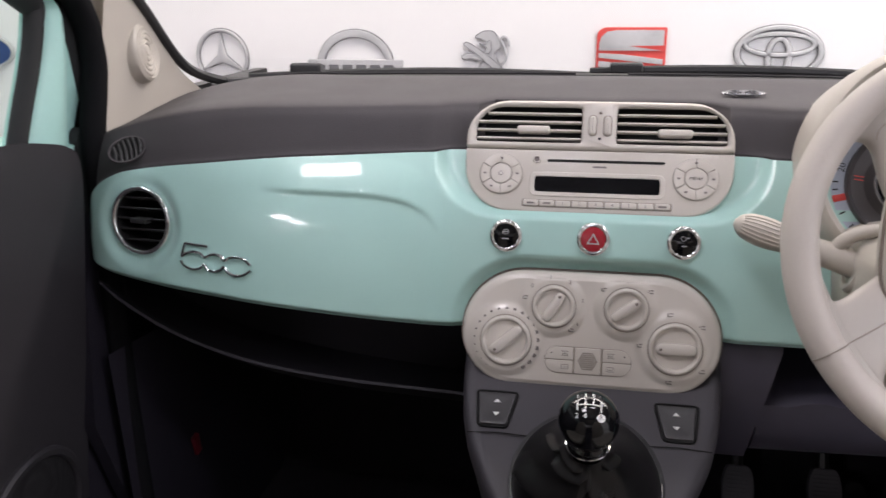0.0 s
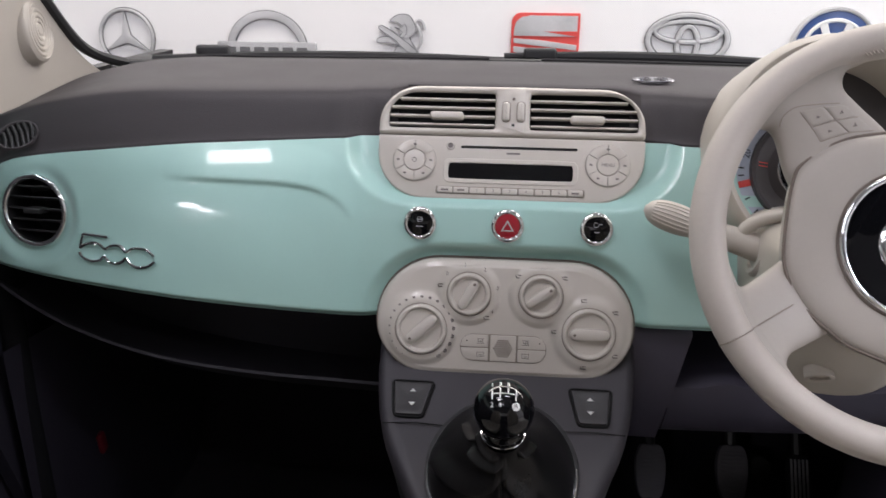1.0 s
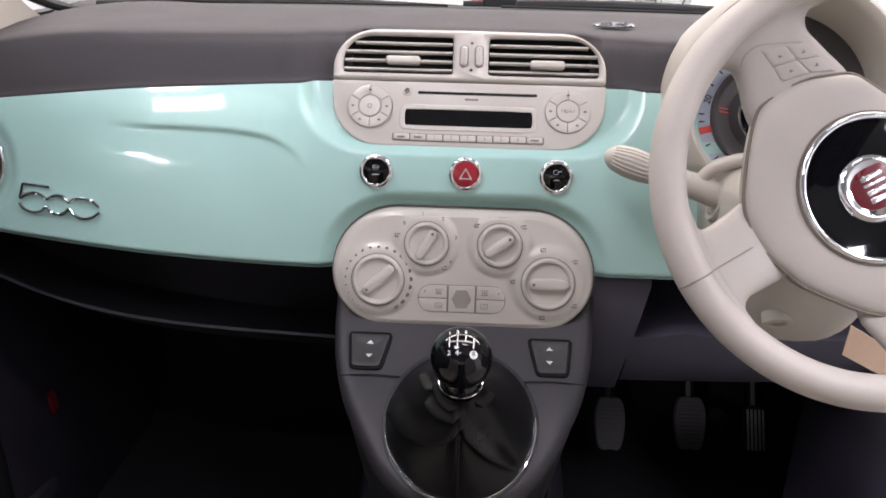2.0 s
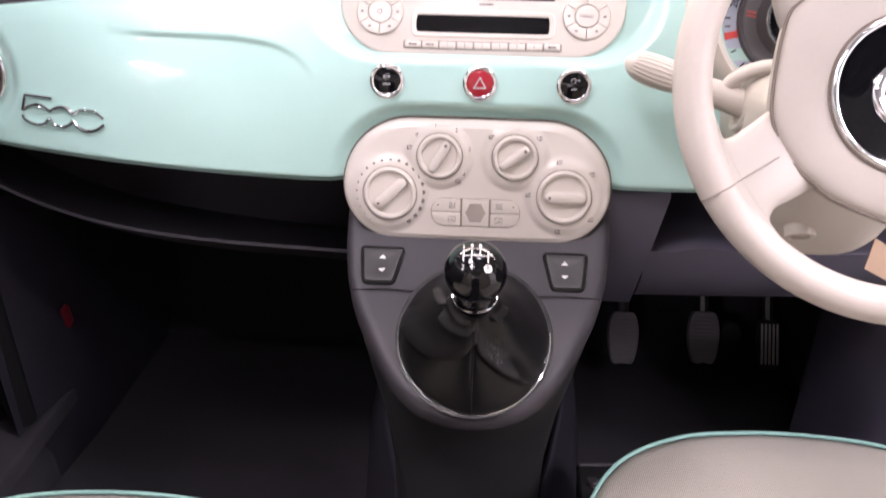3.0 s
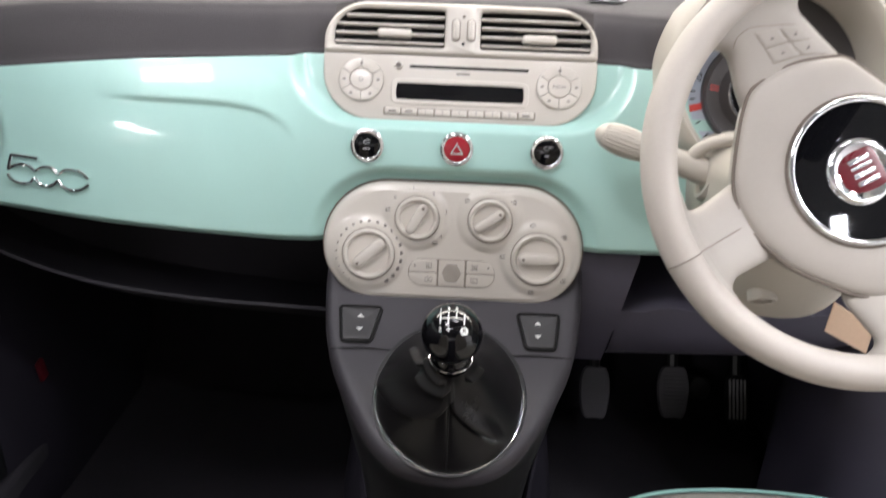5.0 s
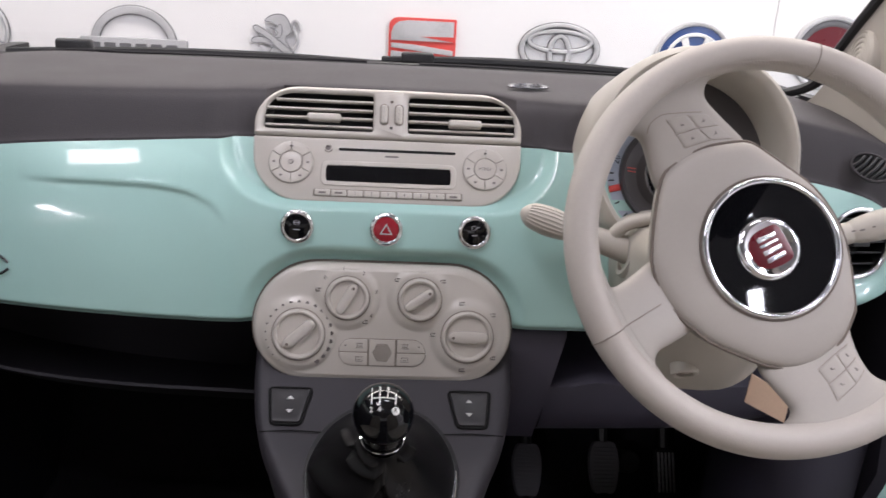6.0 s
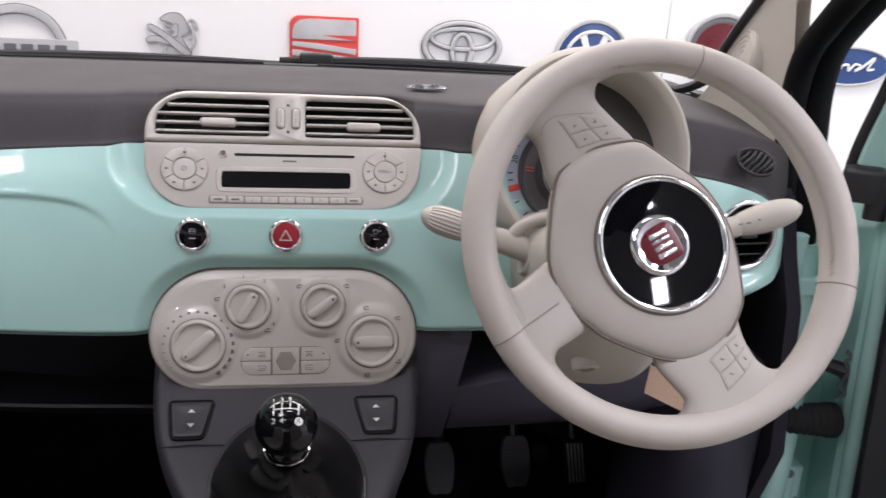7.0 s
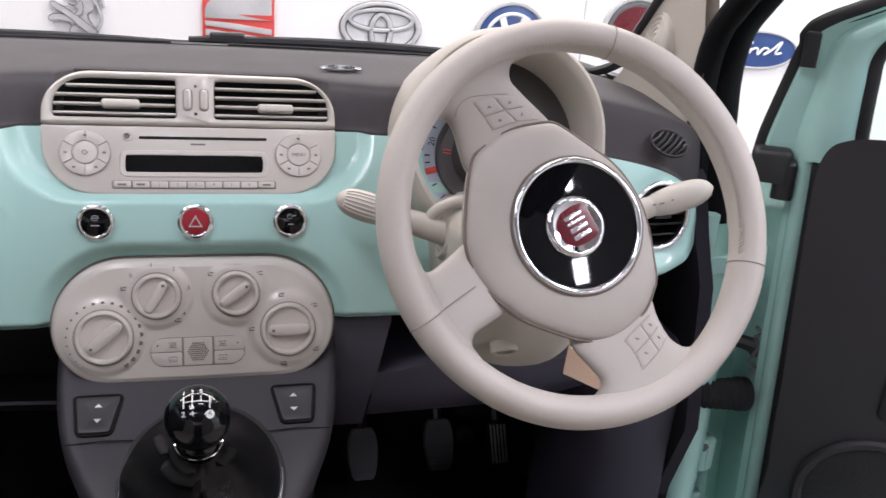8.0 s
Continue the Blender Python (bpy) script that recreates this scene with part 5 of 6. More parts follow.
seat(0.370, 0.909)
mat = thing("floor_fixing", (0.215, 1.12, 0.22), "black plastic floor mat fixing on the carpet", "fixing")
solid("plate", *block(0.085, 0.10, 0.012, 0.004, Matrix.Translation((0.218, 1.105, 0.226))), BLACK, mat)
solid("lip", *tube([(0.178, 1.152, 0.236), (0.26, 1.158, 0.236)], 0.003, 6), CONSOLE, mat)
for fx in (0.195, 0.235):
    solid("button", *moved(lathe([(0.010, 0), (0.010, 0.006), (0.007, 0.009), (0, 0.009)], 16), Matrix.Translation((fx, 1.115, 0.231))), CONSOLE, mat)
seat(-0.352, 0.756)


# ---- pedals ----
def pedal(x, y, z, w, h, lean, ribs, label):
    p = thing("pedal", (x, y + 0.05, z + 0.2), label, "pedal", "pedals")
    m = face_frame(x, y, z, lean)
    outer = curve2([(-w * 0.36, h * 0.47), (0, h / 2), (w * 0.36, h * 0.47), (w / 2, h * 0.08), (w * 0.36, -h * 0.46), (0, -h / 2), (-w * 0.36, -h * 0.46), (-w / 2, h * 0.08)], 5)
    solid("pad", *moved(prism(outer[::-1], -0.012, 0.004, 0.003), m), PEDAL if ribs == "across" else RUBBER, p)
    for i in range(11):
        if ribs == "across":
            yy = -h * 0.38 + h * 0.76 * i / 10
            solid("rib", *moved(block(w * 0.74, 0.0028, 0.003, 0.001, Matrix.Translation((0, yy, 0.005))), m), PEDAL, p)
        elif i < 5:
            xx = -w * 0.34 + w * 0.68 * i / 4
            solid("rib", *moved(block(0.0036, h * 0.84, 0.004, 0.0015, Matrix.Translation((xx, 0, 0.005))), m), SILVER, p)
    solid("arm", *tube([(x, y + 0.012, z), (x, y + 0.07, z + 0.10), (x, y + 0.12, z + 0.30)], 0.010, 8), BLACK, p)


pedal(0.270, 1.40, 0.322, 0.055, 0.092, 28, "across", "black rubber clutch pedal with cross ribs")
pedal(0.413, 1.40, 0.330, 0.056, 0.092, 28, "across", "black rubber brake pedal with cross ribs")
pedal(0.526, 1.39, 0.328, 0.040, 0.086, 32, "down", "grey ribbed accelerator pedal")
stop = thing("pedal_stop", (0.48, 1.45, 0.3), "round black rubber stop on the toe board", "stop")
solid("pad", *moved(lathe([(0.022, -0.05), (0.022, 0.0), (0.018, 0.006), (0, 0.008)], 28), face_frame(0.478, 1.46, 0.305, 30)), RUBBER, stop)

# ---- steering wheel ----
WHEEL = face_frame(0.341, 0.756, 0.974, 26.8)
wheel = thing("steering_wheel", (0.341, 0.756, 0.974), "cream leather three-spoke steering wheel, turned aside", "steering wheel")
RR, rr0 = 0.1716, 0.0149


def near(deg, g, wide):
    return math.exp(-((((deg - g + 180) % 360) - 180) / wide) ** 2)


rows = []
for i in range(144):
    a = 2 * math.pi * i / 144
    deg = math.degrees(a)
    fat = near(deg, 18, 42)
    thick = 1.0 + 0.13 * fat + 0.05 * near(deg, 52, 10) + 0.06 * near(deg, -24, 11)
    R0 = RR - 0.0020 * fat
    rows.append([((R0 + rr0 * thick * math.cos(b)) * math.cos(a), (R0 + rr0 * thick * math.cos(b)) * math.sin(a), 1.14 * rr0 * thick * math.sin(b)) for b in [2 * math.pi * j / 24 for j in range(24)]])
rim = solid("rim", *moved(loft(rows, around=True, along=True), WHEEL), LEATHER, wheel, "cream leather rim", sharp=80)


def rim_point(deg, b, out=0.0):
    """A point on the rim's skin: deg round the wheel, b round the rim's section."""
    a, fat = radians(deg), near(deg, 18, 42)
    r = rr0 * (1.0 + 0.13 * fat + 0.05 * near(deg, 52, 10) + 0.06 * near(deg, -24, 11)) + out
    c = Vector((math.cos(a), math.sin(a), 0))
    return c * (RR - 0.0020 * fat + r * math.cos(b)) + Vector((0, 0, 1.14 * r * math.sin(b)))


for deg in (76.5, -15.5, -149.5):
    solid("seam", *moved(tube([rim_point(deg, 2 * math.pi * j / 28, 0.0002) for j in range(28)], 0.0006, 6, True), WHEEL), GROOVE, rim)
for k in range(104):  # stitches on the inner side of the rim between two seams
    d0 = -12.5 + 118.5 * k / 103
    solid("stitch", *moved(tube([rim_point(d0 - 0.62, radians(152), 0.0), rim_point(d0, radians(145), 0.0005), rim_point(d0 + 0.62, radians(137), 0.0)], 0.0007, 5), WHEEL), STITCH, rim)


def dish(r):
    """Depth of the spokes below the rim at a distance r from the axis."""
    t = max(0.0, min(1.0, (r - 0.045) / (RR - 0.045)))
    return -0.034 * (1 - t ** 2.2)


def evenly(pts, n):
    P = smooth_path([(x, y, 0) for x, y in pts], 10)
    L = [0.0]
    for p, q in zip(P, P[1:]):
        L.append(L[-1] + (q - p).length)
    out = []
    for i in range(n):
        d = L[-1] * i / (n - 1)
        k = max(j for j in range(len(L)) if L[j] <= d + 1e-9)
        k = min(k, len(P) - 2)
        out.append(P[k].lerp(P[k + 1], (d - L[k]) / max(1e-9, L[k + 1] - L[k])))
    return out


def spoke(left, right):
    """A shell between two flowing edges, from under the cover out into the rim."""
    A, B = evenly(left, 34), evenly(right, 34)
    rows = []
    for i, (p, q) in enumerate(zip(A, B)):
        t = i / 33
        w = max(0.0, min(1.0, (t - 0.30) / 0.70)) ** 1.2
        h = 0.0120 + 0.0040 * w
        ring_ = []
        for b in [2 * math.pi * j / 40 for j in range(40)]:
            cb, sb = math.cos(b), math.sin(b)
            u = math.copysign(abs(cb) ** 0.72, cb)
            v = math.copysign(abs(sb) ** 0.85, sb) * h
            c = p.lerp(q, 0.5 - 0.5 * u)
            r = c.length
            c = c * ((r + (p.length + (q.length - p.length) * (0.5 - 0.5 * u) - r) * w) / r)
            ring_.append(Vector((c.x, c.y, dish(c.length) + v)))
        rows.append(ring_)
    return loft(rows, around=True, caps=True)


SPOKES = (
    ([(-0.080, 0.030), (-0.092, 0.042), (-0.0985, 0.0515), (-0.1035, 0.0625), (-0.1080, 0.0760), (-0.1130, 0.0870), (-0.1205, 0.0922), (-0.1290, 0.0910), (-0.1375, 0.0850), (-0.1440, 0.0800), (-0.1550, 0.0770)],
     [(0.000, 0.060), (-0.004, 0.082), (-0.0148, 0.099), (-0.0411, 0.1197), (-0.0541, 0.1301), (-0.0561, 0.1410), (-0.0500, 0.1490), (-0.0400, 0.1530), (-0.0310, 0.1590), (-0.0270, 0.1694)]),
    ([(-0.080, 0.000), (-0.0950, -0.0110), (-0.1067, -0.0207), (-0.1238, -0.0339), (-0.1384, -0.0435), (-0.1460, -0.0425), (-0.1530, -0.0310), (-0.1560, -0.0190), (-0.1620, -0.0120), (-0.1714, -0.0090)],
     [(-0.045, -0.068), (-0.0600, -0.0760), (-0.0723, -0.0830), (-0.0884, -0.0918), (-0.1006, -0.0987), (-0.1050, -0.1080), (-0.1020, -0.1170), (-0.0950, -0.1250), (-0.0930, -0.1330), (-0.0960, -0.1422)]),
    ([(0.000, -0.075), (-0.0060, -0.0950), (-0.0060, -0.1130), (0.0040, -0.1280), (0.0145, -0.1430), (0.0135, -0.1510), (0.0060, -0.1575), (-0.0020, -0.1635), (-0.0060, -0.1715)],
     [(0.066, -0.030), (0.0754, -0.0527), (0.0794, -0.0869), (0.0850, -0.1060), (0.0900, -0.1140), (0.0985, -0.1190), (0.1080, -0.1180), (0.1160, -0.1195), (0.1285, -0.1137)]),
)
SHELLS = [spoke(one, other) for one, other in SPOKES]
for shell in SHELLS:
    solid("spoke", *moved(shell, WHEEL), CREAM_SOFT, wheel, "smooth cream spoke", sharp=70)

# seam along the spoke without switches
pts = []
for i in range(15):
    p = Vector((-0.0985, -0.0575, 0)).lerp(Vector((-0.1560, -0.0915, 0)), i / 14)
    w = max(0.0, min(1.0, (0.52 + 0.48 * i / 14 - 0.30) / 0.70)) ** 1.2
    pts.append((p.x, p.y, dish(p.length) + 0.0120 + 0.0040 * w + 0.0001))
solid("spoke_seam", *moved(tube(pts, 0.0006, 6), WHEEL), GROOVE, wheel)

# airbag cover: a swollen boss reaching along the two button spokes
pad_out = curve2([(-0.0905, 0.0615), (-0.0753, 0.0748), (-0.0558, 0.0856), (-0.0309, 0.0915), (-0.0130, 0.0925), (0.0041, 0.0827), (0.0258, 0.0678), (0.0422, 0.0560), (0.0581, 0.0370), (0.0706, 0.0125), (0.0760, -0.0145), (0.0780, -0.0360), (0.0790, -0.0530), (0.0759, -0.0640), (0.0655, -0.0833), (0.0469, -0.1000), (0.0320, -0.1075), (0.0180, -0.1100), (0.0015, -0.1083), (-0.0147, -0.1040), (-0.0515, -0.0894), (-0.0693, -0.0765), (-0.0818, -0.0657), (-0.0935, -0.0502), (-0.1008, -0.0349), (-0.1040, -0.0197), (-0.1035, -0.0019), (-0.1006, 0.0238), (-0.0965, 0.0460)], 4)
pad_out = pad_out[::-1]
rows = []
for k, z in ((0.97, -0.036), (1.0, -0.030), (1.0, -0.0190), (0.994, -0.0162), (0.982, -0.0142), (0.955, -0.0122), (0.90, -0.0102), (0.80, -0.0084), (0.70, -0.0076), (0.60, -0.0074), (0.50, -0.0076), (0.30, -0.0090)):
    rows.append([(x * k, y * k - 0.005 * (1 - k), z) for x, y in pad_out])
pad = solid("airbag_cover", *moved(loft(rows, around=True, caps=True), WHEEL), CREAM_SOFT, wheel, "cream padded airbag cover", sharp=70)
solid("cover_joint", *moved(tube([(x * 1.004, y * 1.004, -0.0168) for x, y in pad_out], 0.0016, 6, True), WHEEL), SEAM, pad)
for k in (0, 1):
    bar = Matrix.Translation((-0.0690 + 0.0045 * k, -0.0460 + 0.0035 * k, -0.0102)) @ Matrix.Rotation(radians(-51), 4, "Z")
    solid("lettering", *moved(prism(rrect(0.026 - 0.008 * k, 0.0012, 0.0004), -0.004, 0.0010), WHEEL @ bar), GROOVE_PALE, pad)
solid("mark", *moved(prism(oval(0.0016, n=14, cx=-0.0400, cy=0.0700), -0.020, -0.0098), WHEEL), GROOVE_PALE, pad)
HUB = WHEEL @ Matrix.Translation((0.0, -0.0050, -0.0066))
solid("hub_seat", *moved(tube([(0.0640 * math.cos(a), 0.0640 * math.sin(a), -0.0004) for a in [2 * math.pi * i / 96 for i in range(96)]], 0.0011, 8, True), HUB), SEAM, wheel)
solid("hub_ring", *moved(tube([(0.0602 * math.cos(a), 0.0602 * math.sin(a), 0.0010) for a in [2 * math.pi * i / 96 for i in range(96)]], 0.0029, 12, True), HUB), CHROME, wheel, "chrome ring")
disc = solid("hub_disc", *moved(lathe([(0.0590, -0.006), (0.0590, 0.0006), (0.050, 0.0006), (0.038, 0.0006), (0.024, 0.0006), (0.0, 0.0006)], 72), HUB), GLOSS, wheel, "glossy black hub disc")
EMB = HUB @ Matrix.Translation((-0.0030, -0.0010, -0.0056))
solid("emblem_rim", *moved(lathe([(0.0290, 0.001), (0.0290, 0.0052), (0.0280, 0.0078), (0.0256, 0.0094), (0.0232, 0.0096), (0.0216, 0.0086), (0.0, 0.0082)], 56), EMB), CHROME, disc, "domed chrome emblem")
EM = EMB @ Matrix.Rotation(radians(-62), 4, "Z")
shield = curve2([(-0.0150, 0.0160), (0.0, 0.0176), (0.0150, 0.0160), (0.0178, 0.0060), (0.0165, -0.0080), (0.0100, -0.0165), (0.0, -0.0185), (-0.0100, -0.0165), (-0.0165, -0.0080), (-0.0178, 0.0060)], 5)[::-1]
solid("emblem_field", *moved(prism(shield, 0.005, 0.0094, 0.0008, dome=0.0012), EM), RED_DARK, disc, "dark red shield")
for i in range(4):
    solid("emblem_bar", *moved(prism(rrect(0.0042 if i != 1 else 0.0026, 0.0185, 0.0006, cx=(-0.0100, -0.0042, 0.0022, 0.0092)[i]), 0.008, 0.0122, 0.0005), EM), CHROME, disc)


# switches on two spokes: four flush keys with thin joints, lying on the spoke's skin
def on_skin(shell):
    tree = bvhtree.BVHTree.FromPolygons([Vector(p) for p in shell[0]], shell[1])

    def lay(x, y, up=0.0):
        hit = tree.ray_cast(Vector((x, y, 0.2)), Vector((0, 0, -1)))[0]
        return Vector((x, y, (hit.z if hit else dish(math.hypot(x, y)) + 0.012) + up))
    return lay


def key(lay, a, b, c, d):
    """A flush key between four corners, with a rounded border."""
    mid_ = (Vector(a) + Vector(b) + Vector(c) + Vector(d)) / 4
    border = []
    for p, q in ((a, b), (b, c), (c, d), (d, a)):
        p, q = Vector(p), Vector(q)
        border += [p.lerp(q, 0.10 + 0.16 * k) for k in range(6)]
    rows = [[lay(*mid_.lerp(p, g), up) for p in border] for g, up in ((0.95, -0.0010), (0.95, 0.0002), (0.91, 0.0005), (0.6, 0.0006), (0.25, 0.0006))]
    return moved(loft(rows[::-1], around=True, caps=True), WHEEL)


SWITCHES = (
    (0, ((-0.0952, 0.1060), (-0.0736, 0.1120), (-0.0545, 0.1155)), ((-0.0831, 0.0946), (-0.0621, 0.1021), (-0.0424, 0.1069)), ((-0.0741, 0.0838), (-0.0492, 0.0929), (-0.0272, 0.0965))),
    (2, ((0.0399, -0.1101), (0.0577, -0.0958), (0.0705, -0.0870)), ((0.0465, -0.1226), (0.0638, -0.1092), (0.0755, -0.0985)), ((0.0495, -0.1372), (0.0690, -0.1215), (0.0800, -0.1095))),
)
for which, *lines in SWITCHES:
    lay = on_skin(SHELLS[which])
    for up_, down in zip(lines, lines[1:]):
        for i in (0, 1):
            b = solid("switch_key", *key(lay, up_[i], down[i], down[i + 1], up_[i + 1]), CREAM_SOFT, wheel, "flush cream key")
            m_ = (Vector(up_[i]) + Vector(up_[i + 1]) + Vector(down[i]) + Vector(down[i + 1])) / 4
            p = lay(m_.x, m_.y, 0.0004)
            flat = Matrix.Translation(p) @ Matrix.Rotation(radians(20 if which == 0 else 40), 4, "Z")
            solid("mark", *moved(join(prism(rrect(0.0032, 0.0009, 0.0003, cy=-0.0009), -0.002, 0.0005), prism(rrect(0.0011, 0.0024, 0.0003, cx=0.0006 if i else -0.0006, cy=0.0006), -0.002, 0.0005)), WHEEL @ flat), GREY_MARK, b)
    joints = [smooth_path([(*p, 0) for p in row], 6) for row in (lines if which else lines[1:])]
    joints += [smooth_path([(*row[i], 0) for row in lines], 6) for i in (0, 1)]
    for way in joints:
        solid("switch_joint", *moved(tube([lay(p.x, p.y, -0.0001) for p in way], 0.00042, 5), WHEEL), GROOVE, wheel)
lay = on_skin(SHELLS[0])
way = smooth_path([(x, y, 0) for x, y in ((-0.1108, 0.0930), (-0.1108, 0.0970), (-0.1090, 0.1015), (-0.1028, 0.1071), (-0.0955, 0.1103), (-0.0830, 0.1128), (-0.0715, 0.1148), (-0.0600, 0.1165))], 6)
solid("module_joint", *moved(tube([lay(p.x, p.y, -0.0002) for p in way], 0.00055, 5), WHEEL), GROOVE, wheel)

# ---- steering column and stalks ----
column = thing("steering_column", (0.341, 0.95, 0.88), "cream plastic steering column cover with stalks", "column")
rows = []
for y, zc, w, ht, hb_ in ((0.800, 0.935, 0.045, 0.018, 0.055), (0.815, 0.930, 0.066, 0.024, 0.100), (0.86, 0.915, 0.080, 0.034, 0.142), (0.92, 0.905, 0.080, 0.044, 0.158), (0.98, 0.90, 0.080, 0.036, 0.150), (1.05, 0.895, 0.080, 0.030, 0.125)):
    ring_ = []
    for b in [2 * math.pi * j / 40 for j in range(40)]:
        cb, sb = math.cos(b), math.sin(b)
        ring_.append((0.341 + w * math.copysign(abs(cb) ** 0.75, cb), y, zc + (ht if sb > 0 else hb_) * math.copysign(abs(sb) ** 0.85, sb)))
    rows.append(ring_)
solid("cowl", *loft(rows, around=True, caps=True), CREAM, column, "cream plastic cowl", sharp=60)
for s in (-1, 1):  # raised eyebrows of the cowl over the stalks
    brow = smooth_path([(0.341 + s * dx, y, z) for dx, y, z in ((0.097, 0.934, 0.908), (0.0945, 0.932, 0.920), (0.0855, 0.928, 0.9320), (0.073, 0.923, 0.9400), (0.059, 0.917, 0.9450), (0.040, 0.910, 0.9480))], 6)
    solid("brow", *tube(brow, 0.0072, 14), CREAM, column)
hole = face_frame(0.310, 0.833, 0.806, -48)
solid("screw_boss", *moved(ring(0.014, 0.014, 0.009, 0.009, 28, z0=-0.01, z1=0.002), hole), CREAM, column)
solid("screw", *moved(lathe([(0.009, -0.01), (0.009, -0.004), (0, -0.003)], 20), hole), GREY_MARK, column)


def stalk(tip, mid, root, label, ribs=3):
    s = solid("stalk", *tube(smooth_path([root, mid, Vector(mid).lerp(Vector(tip), 0.25)], 6), [0.0165 - 0.0006 * k for k in range(6)] + [0.0128 - 0.0003 * k for k in range(6)] + [0.0110], 16), CREAM, column, label)
    way = (Vector(mid) - Vector(root)).normalized()
    turn_ = way.to_track_quat("Z", "Y").to_matrix().to_4x4()
    solid("stalk_boss", *moved(ring(0.0270, 0.0300, 0.0185, 0.0215, 36, z0=-0.020, z1=0.010), Matrix.Translation(Vector(root) + way * 0.012) @ turn_), CREAM, column)
    a, c = Vector(mid).lerp(Vector(tip), 0.18), Vector(tip)
    path = [a.lerp(c, i / 16) for i in range(17)]
    r = [0.0105, 0.0122, 0.0135, 0.0143, 0.0150, 0.0155, 0.0159, 0.0162, 0.0163, 0.0162, 0.0160, 0.0155, 0.0148, 0.0137, 0.0118, 0.0088, 0.0030]
    solid("grip", *tube(path, r, 22), CREAM, s)
    d = (c - a).normalized()
    view = Vector((0, -0.9, 0.35))
    side = d.cross(view).normalized()
    face = side.cross(d).normalized()
    for k in range(-ribs, ribs + 1 if ribs else 0):
        P = []
        for i in range(4, 15):
            ang = radians(k * 15)
            P.append(path[i] + (face * math.cos(ang) + side * math.sin(ang)) * (r[i] + 0.0001))
        solid("rib", *tube(P, 0.0009, 5), CREAM, s)
    return s


stalk((0.146, 0.945, 0.940), (0.222, 0.935, 0.917), (0.285, 0.93, 0.897), "cream ribbed indicator stalk")
stalk((0.563, 0.900, 0.965), (0.475, 0.905, 0.935), (0.40, 0.91, 0.912), "smooth cream wiper stalk with printed marks", 0)
for x, z, w in ((0.488, 0.9475, 0.004), (0.497, 0.949, 0.006), (0.509, 0.953, 0.003)):
    solid("mark", *moved(prism(rrect(w, 0.0016, 0.0004), 0, 0.0006), face_frame(x, 0.8885, z, 22, 12)), GREY_MARK, column)
tag = thing("paper_tag", (0.44, 0.93, 0.74), "buff card tag hanging from the key", "tag")
c0 = ((0.416, 0.905, 0.772), (0.463, 0.90, 0.746), (0.459, 0.895, 0.716), (0.411, 0.90, 0.739))
V = [Vector(p) for p in c0] + [Vector(p) + Vector((0.0, 0.0012, 0.0004)) for p in c0]
solid("card", V, [(0, 1, 2, 3), (7, 6, 5, 4), (0, 4, 5, 1), (1, 5, 6, 2), (2, 6, 7, 3), (3, 7, 4, 0)], CARD, tag, smooth=False)
solid("string", *tube([(0.416, 0.905, 0.768), (0.424, 0.93, 0.80), (0.425, 0.95, 0.84)], 0.0008, 5), RUBBER, tag)

# ---- instrument binnacle ----
bin_ = thing("instrument_binnacle", (0.345, 1.05, 0.98), "cream hooded round instrument with a dark dial", "instrument")
B_FRAME = face_frame(0.343, 1.000, 0.9885, 20)
rows = []
for r, z in ((0.100, -0.05), (0.103, 0.000), (0.106, 0.018), (0.109, 0.026), (0.114, 0.029), (0.119, 0.025), (0.123, 0.012), (0.126, -0.02), (0.127, -0.06), (0.126, -0.12)):
    row = []
    for i in range(72):
        a = 2 * math.pi * i / 72
        lift = 1.0 + 0.04 * max(0, math.sin(a))
        hood = 0.018 * max(0.0, math.sin(a)) if z > 0 else 0.0
        row.append((r * lift * math.cos(a), r * lift * math.sin(a), z + hood))
    rows.append(row)
solid("hood", *moved(loft(rows, around=True), B_FRAME), CREAM, bin_, "cream plastic hood", sharp=60)
dial = solid("dial", *moved(lathe([(0.106, -0.035), (0.106, -0.030), (0.0, -0.030)], 64), B_FRAME), DIAL, bin_)
D_FRAME = B_FRAME @ Matrix.Translation((-0.012, -0.012, 0))
arc = [radians(92 + 176 * k / 40) for k in range(41)]
solid("scale_ring", *moved(prism([(0.0750 * math.cos(a), 0.0750 * math.sin(a)) for a in arc] + [(0.0615 * math.cos(a), 0.0615 * math.sin(a)) for a in arc[::-1]], -0.032, -0.026), D_FRAME), DIAL_RING, dial, "pale scale ring")
solid("dark_ring", *moved(ring(0.0615, 0.0615, 0.0345, 0.0345, 64, z0=-0.031, z1=-0.025), D_FRAME), DIAL, dial)
solid("chrome_ring", *moved(ring(0.0345, 0.0345, 0.0305, 0.0305, 64, z0=-0.03, z1=-0.020), D_FRAME), CHROME, dial)
solid("display", *moved(prism(oval(0.0306, n=40), -0.03, -0.024), D_FRAME), GLOSS, dial)
a = radians(165)
writing("number", "20", 0.0105, D_FRAME @ Matrix.Translation((0.0665 * math.cos(a), 0.0665 * math.sin(a), -0.0257)) @ Matrix.Rotation(a - math.pi / 2, 4, "Z"), SEAM_DARK, dial)
for deg in (222, 208, 186, 179, 151, 137, 123, 109):
    a = radians(deg)
    solid("tick", *moved(block(0.0016, 0.006, 0.001, 0.0003, Matrix.Rotation(a - math.pi / 2, 4, "Z") @ Matrix.Translation((0, 0.0705, -0.0258))), D_FRAME), SEAM_DARK, dial)
a = radians(194)
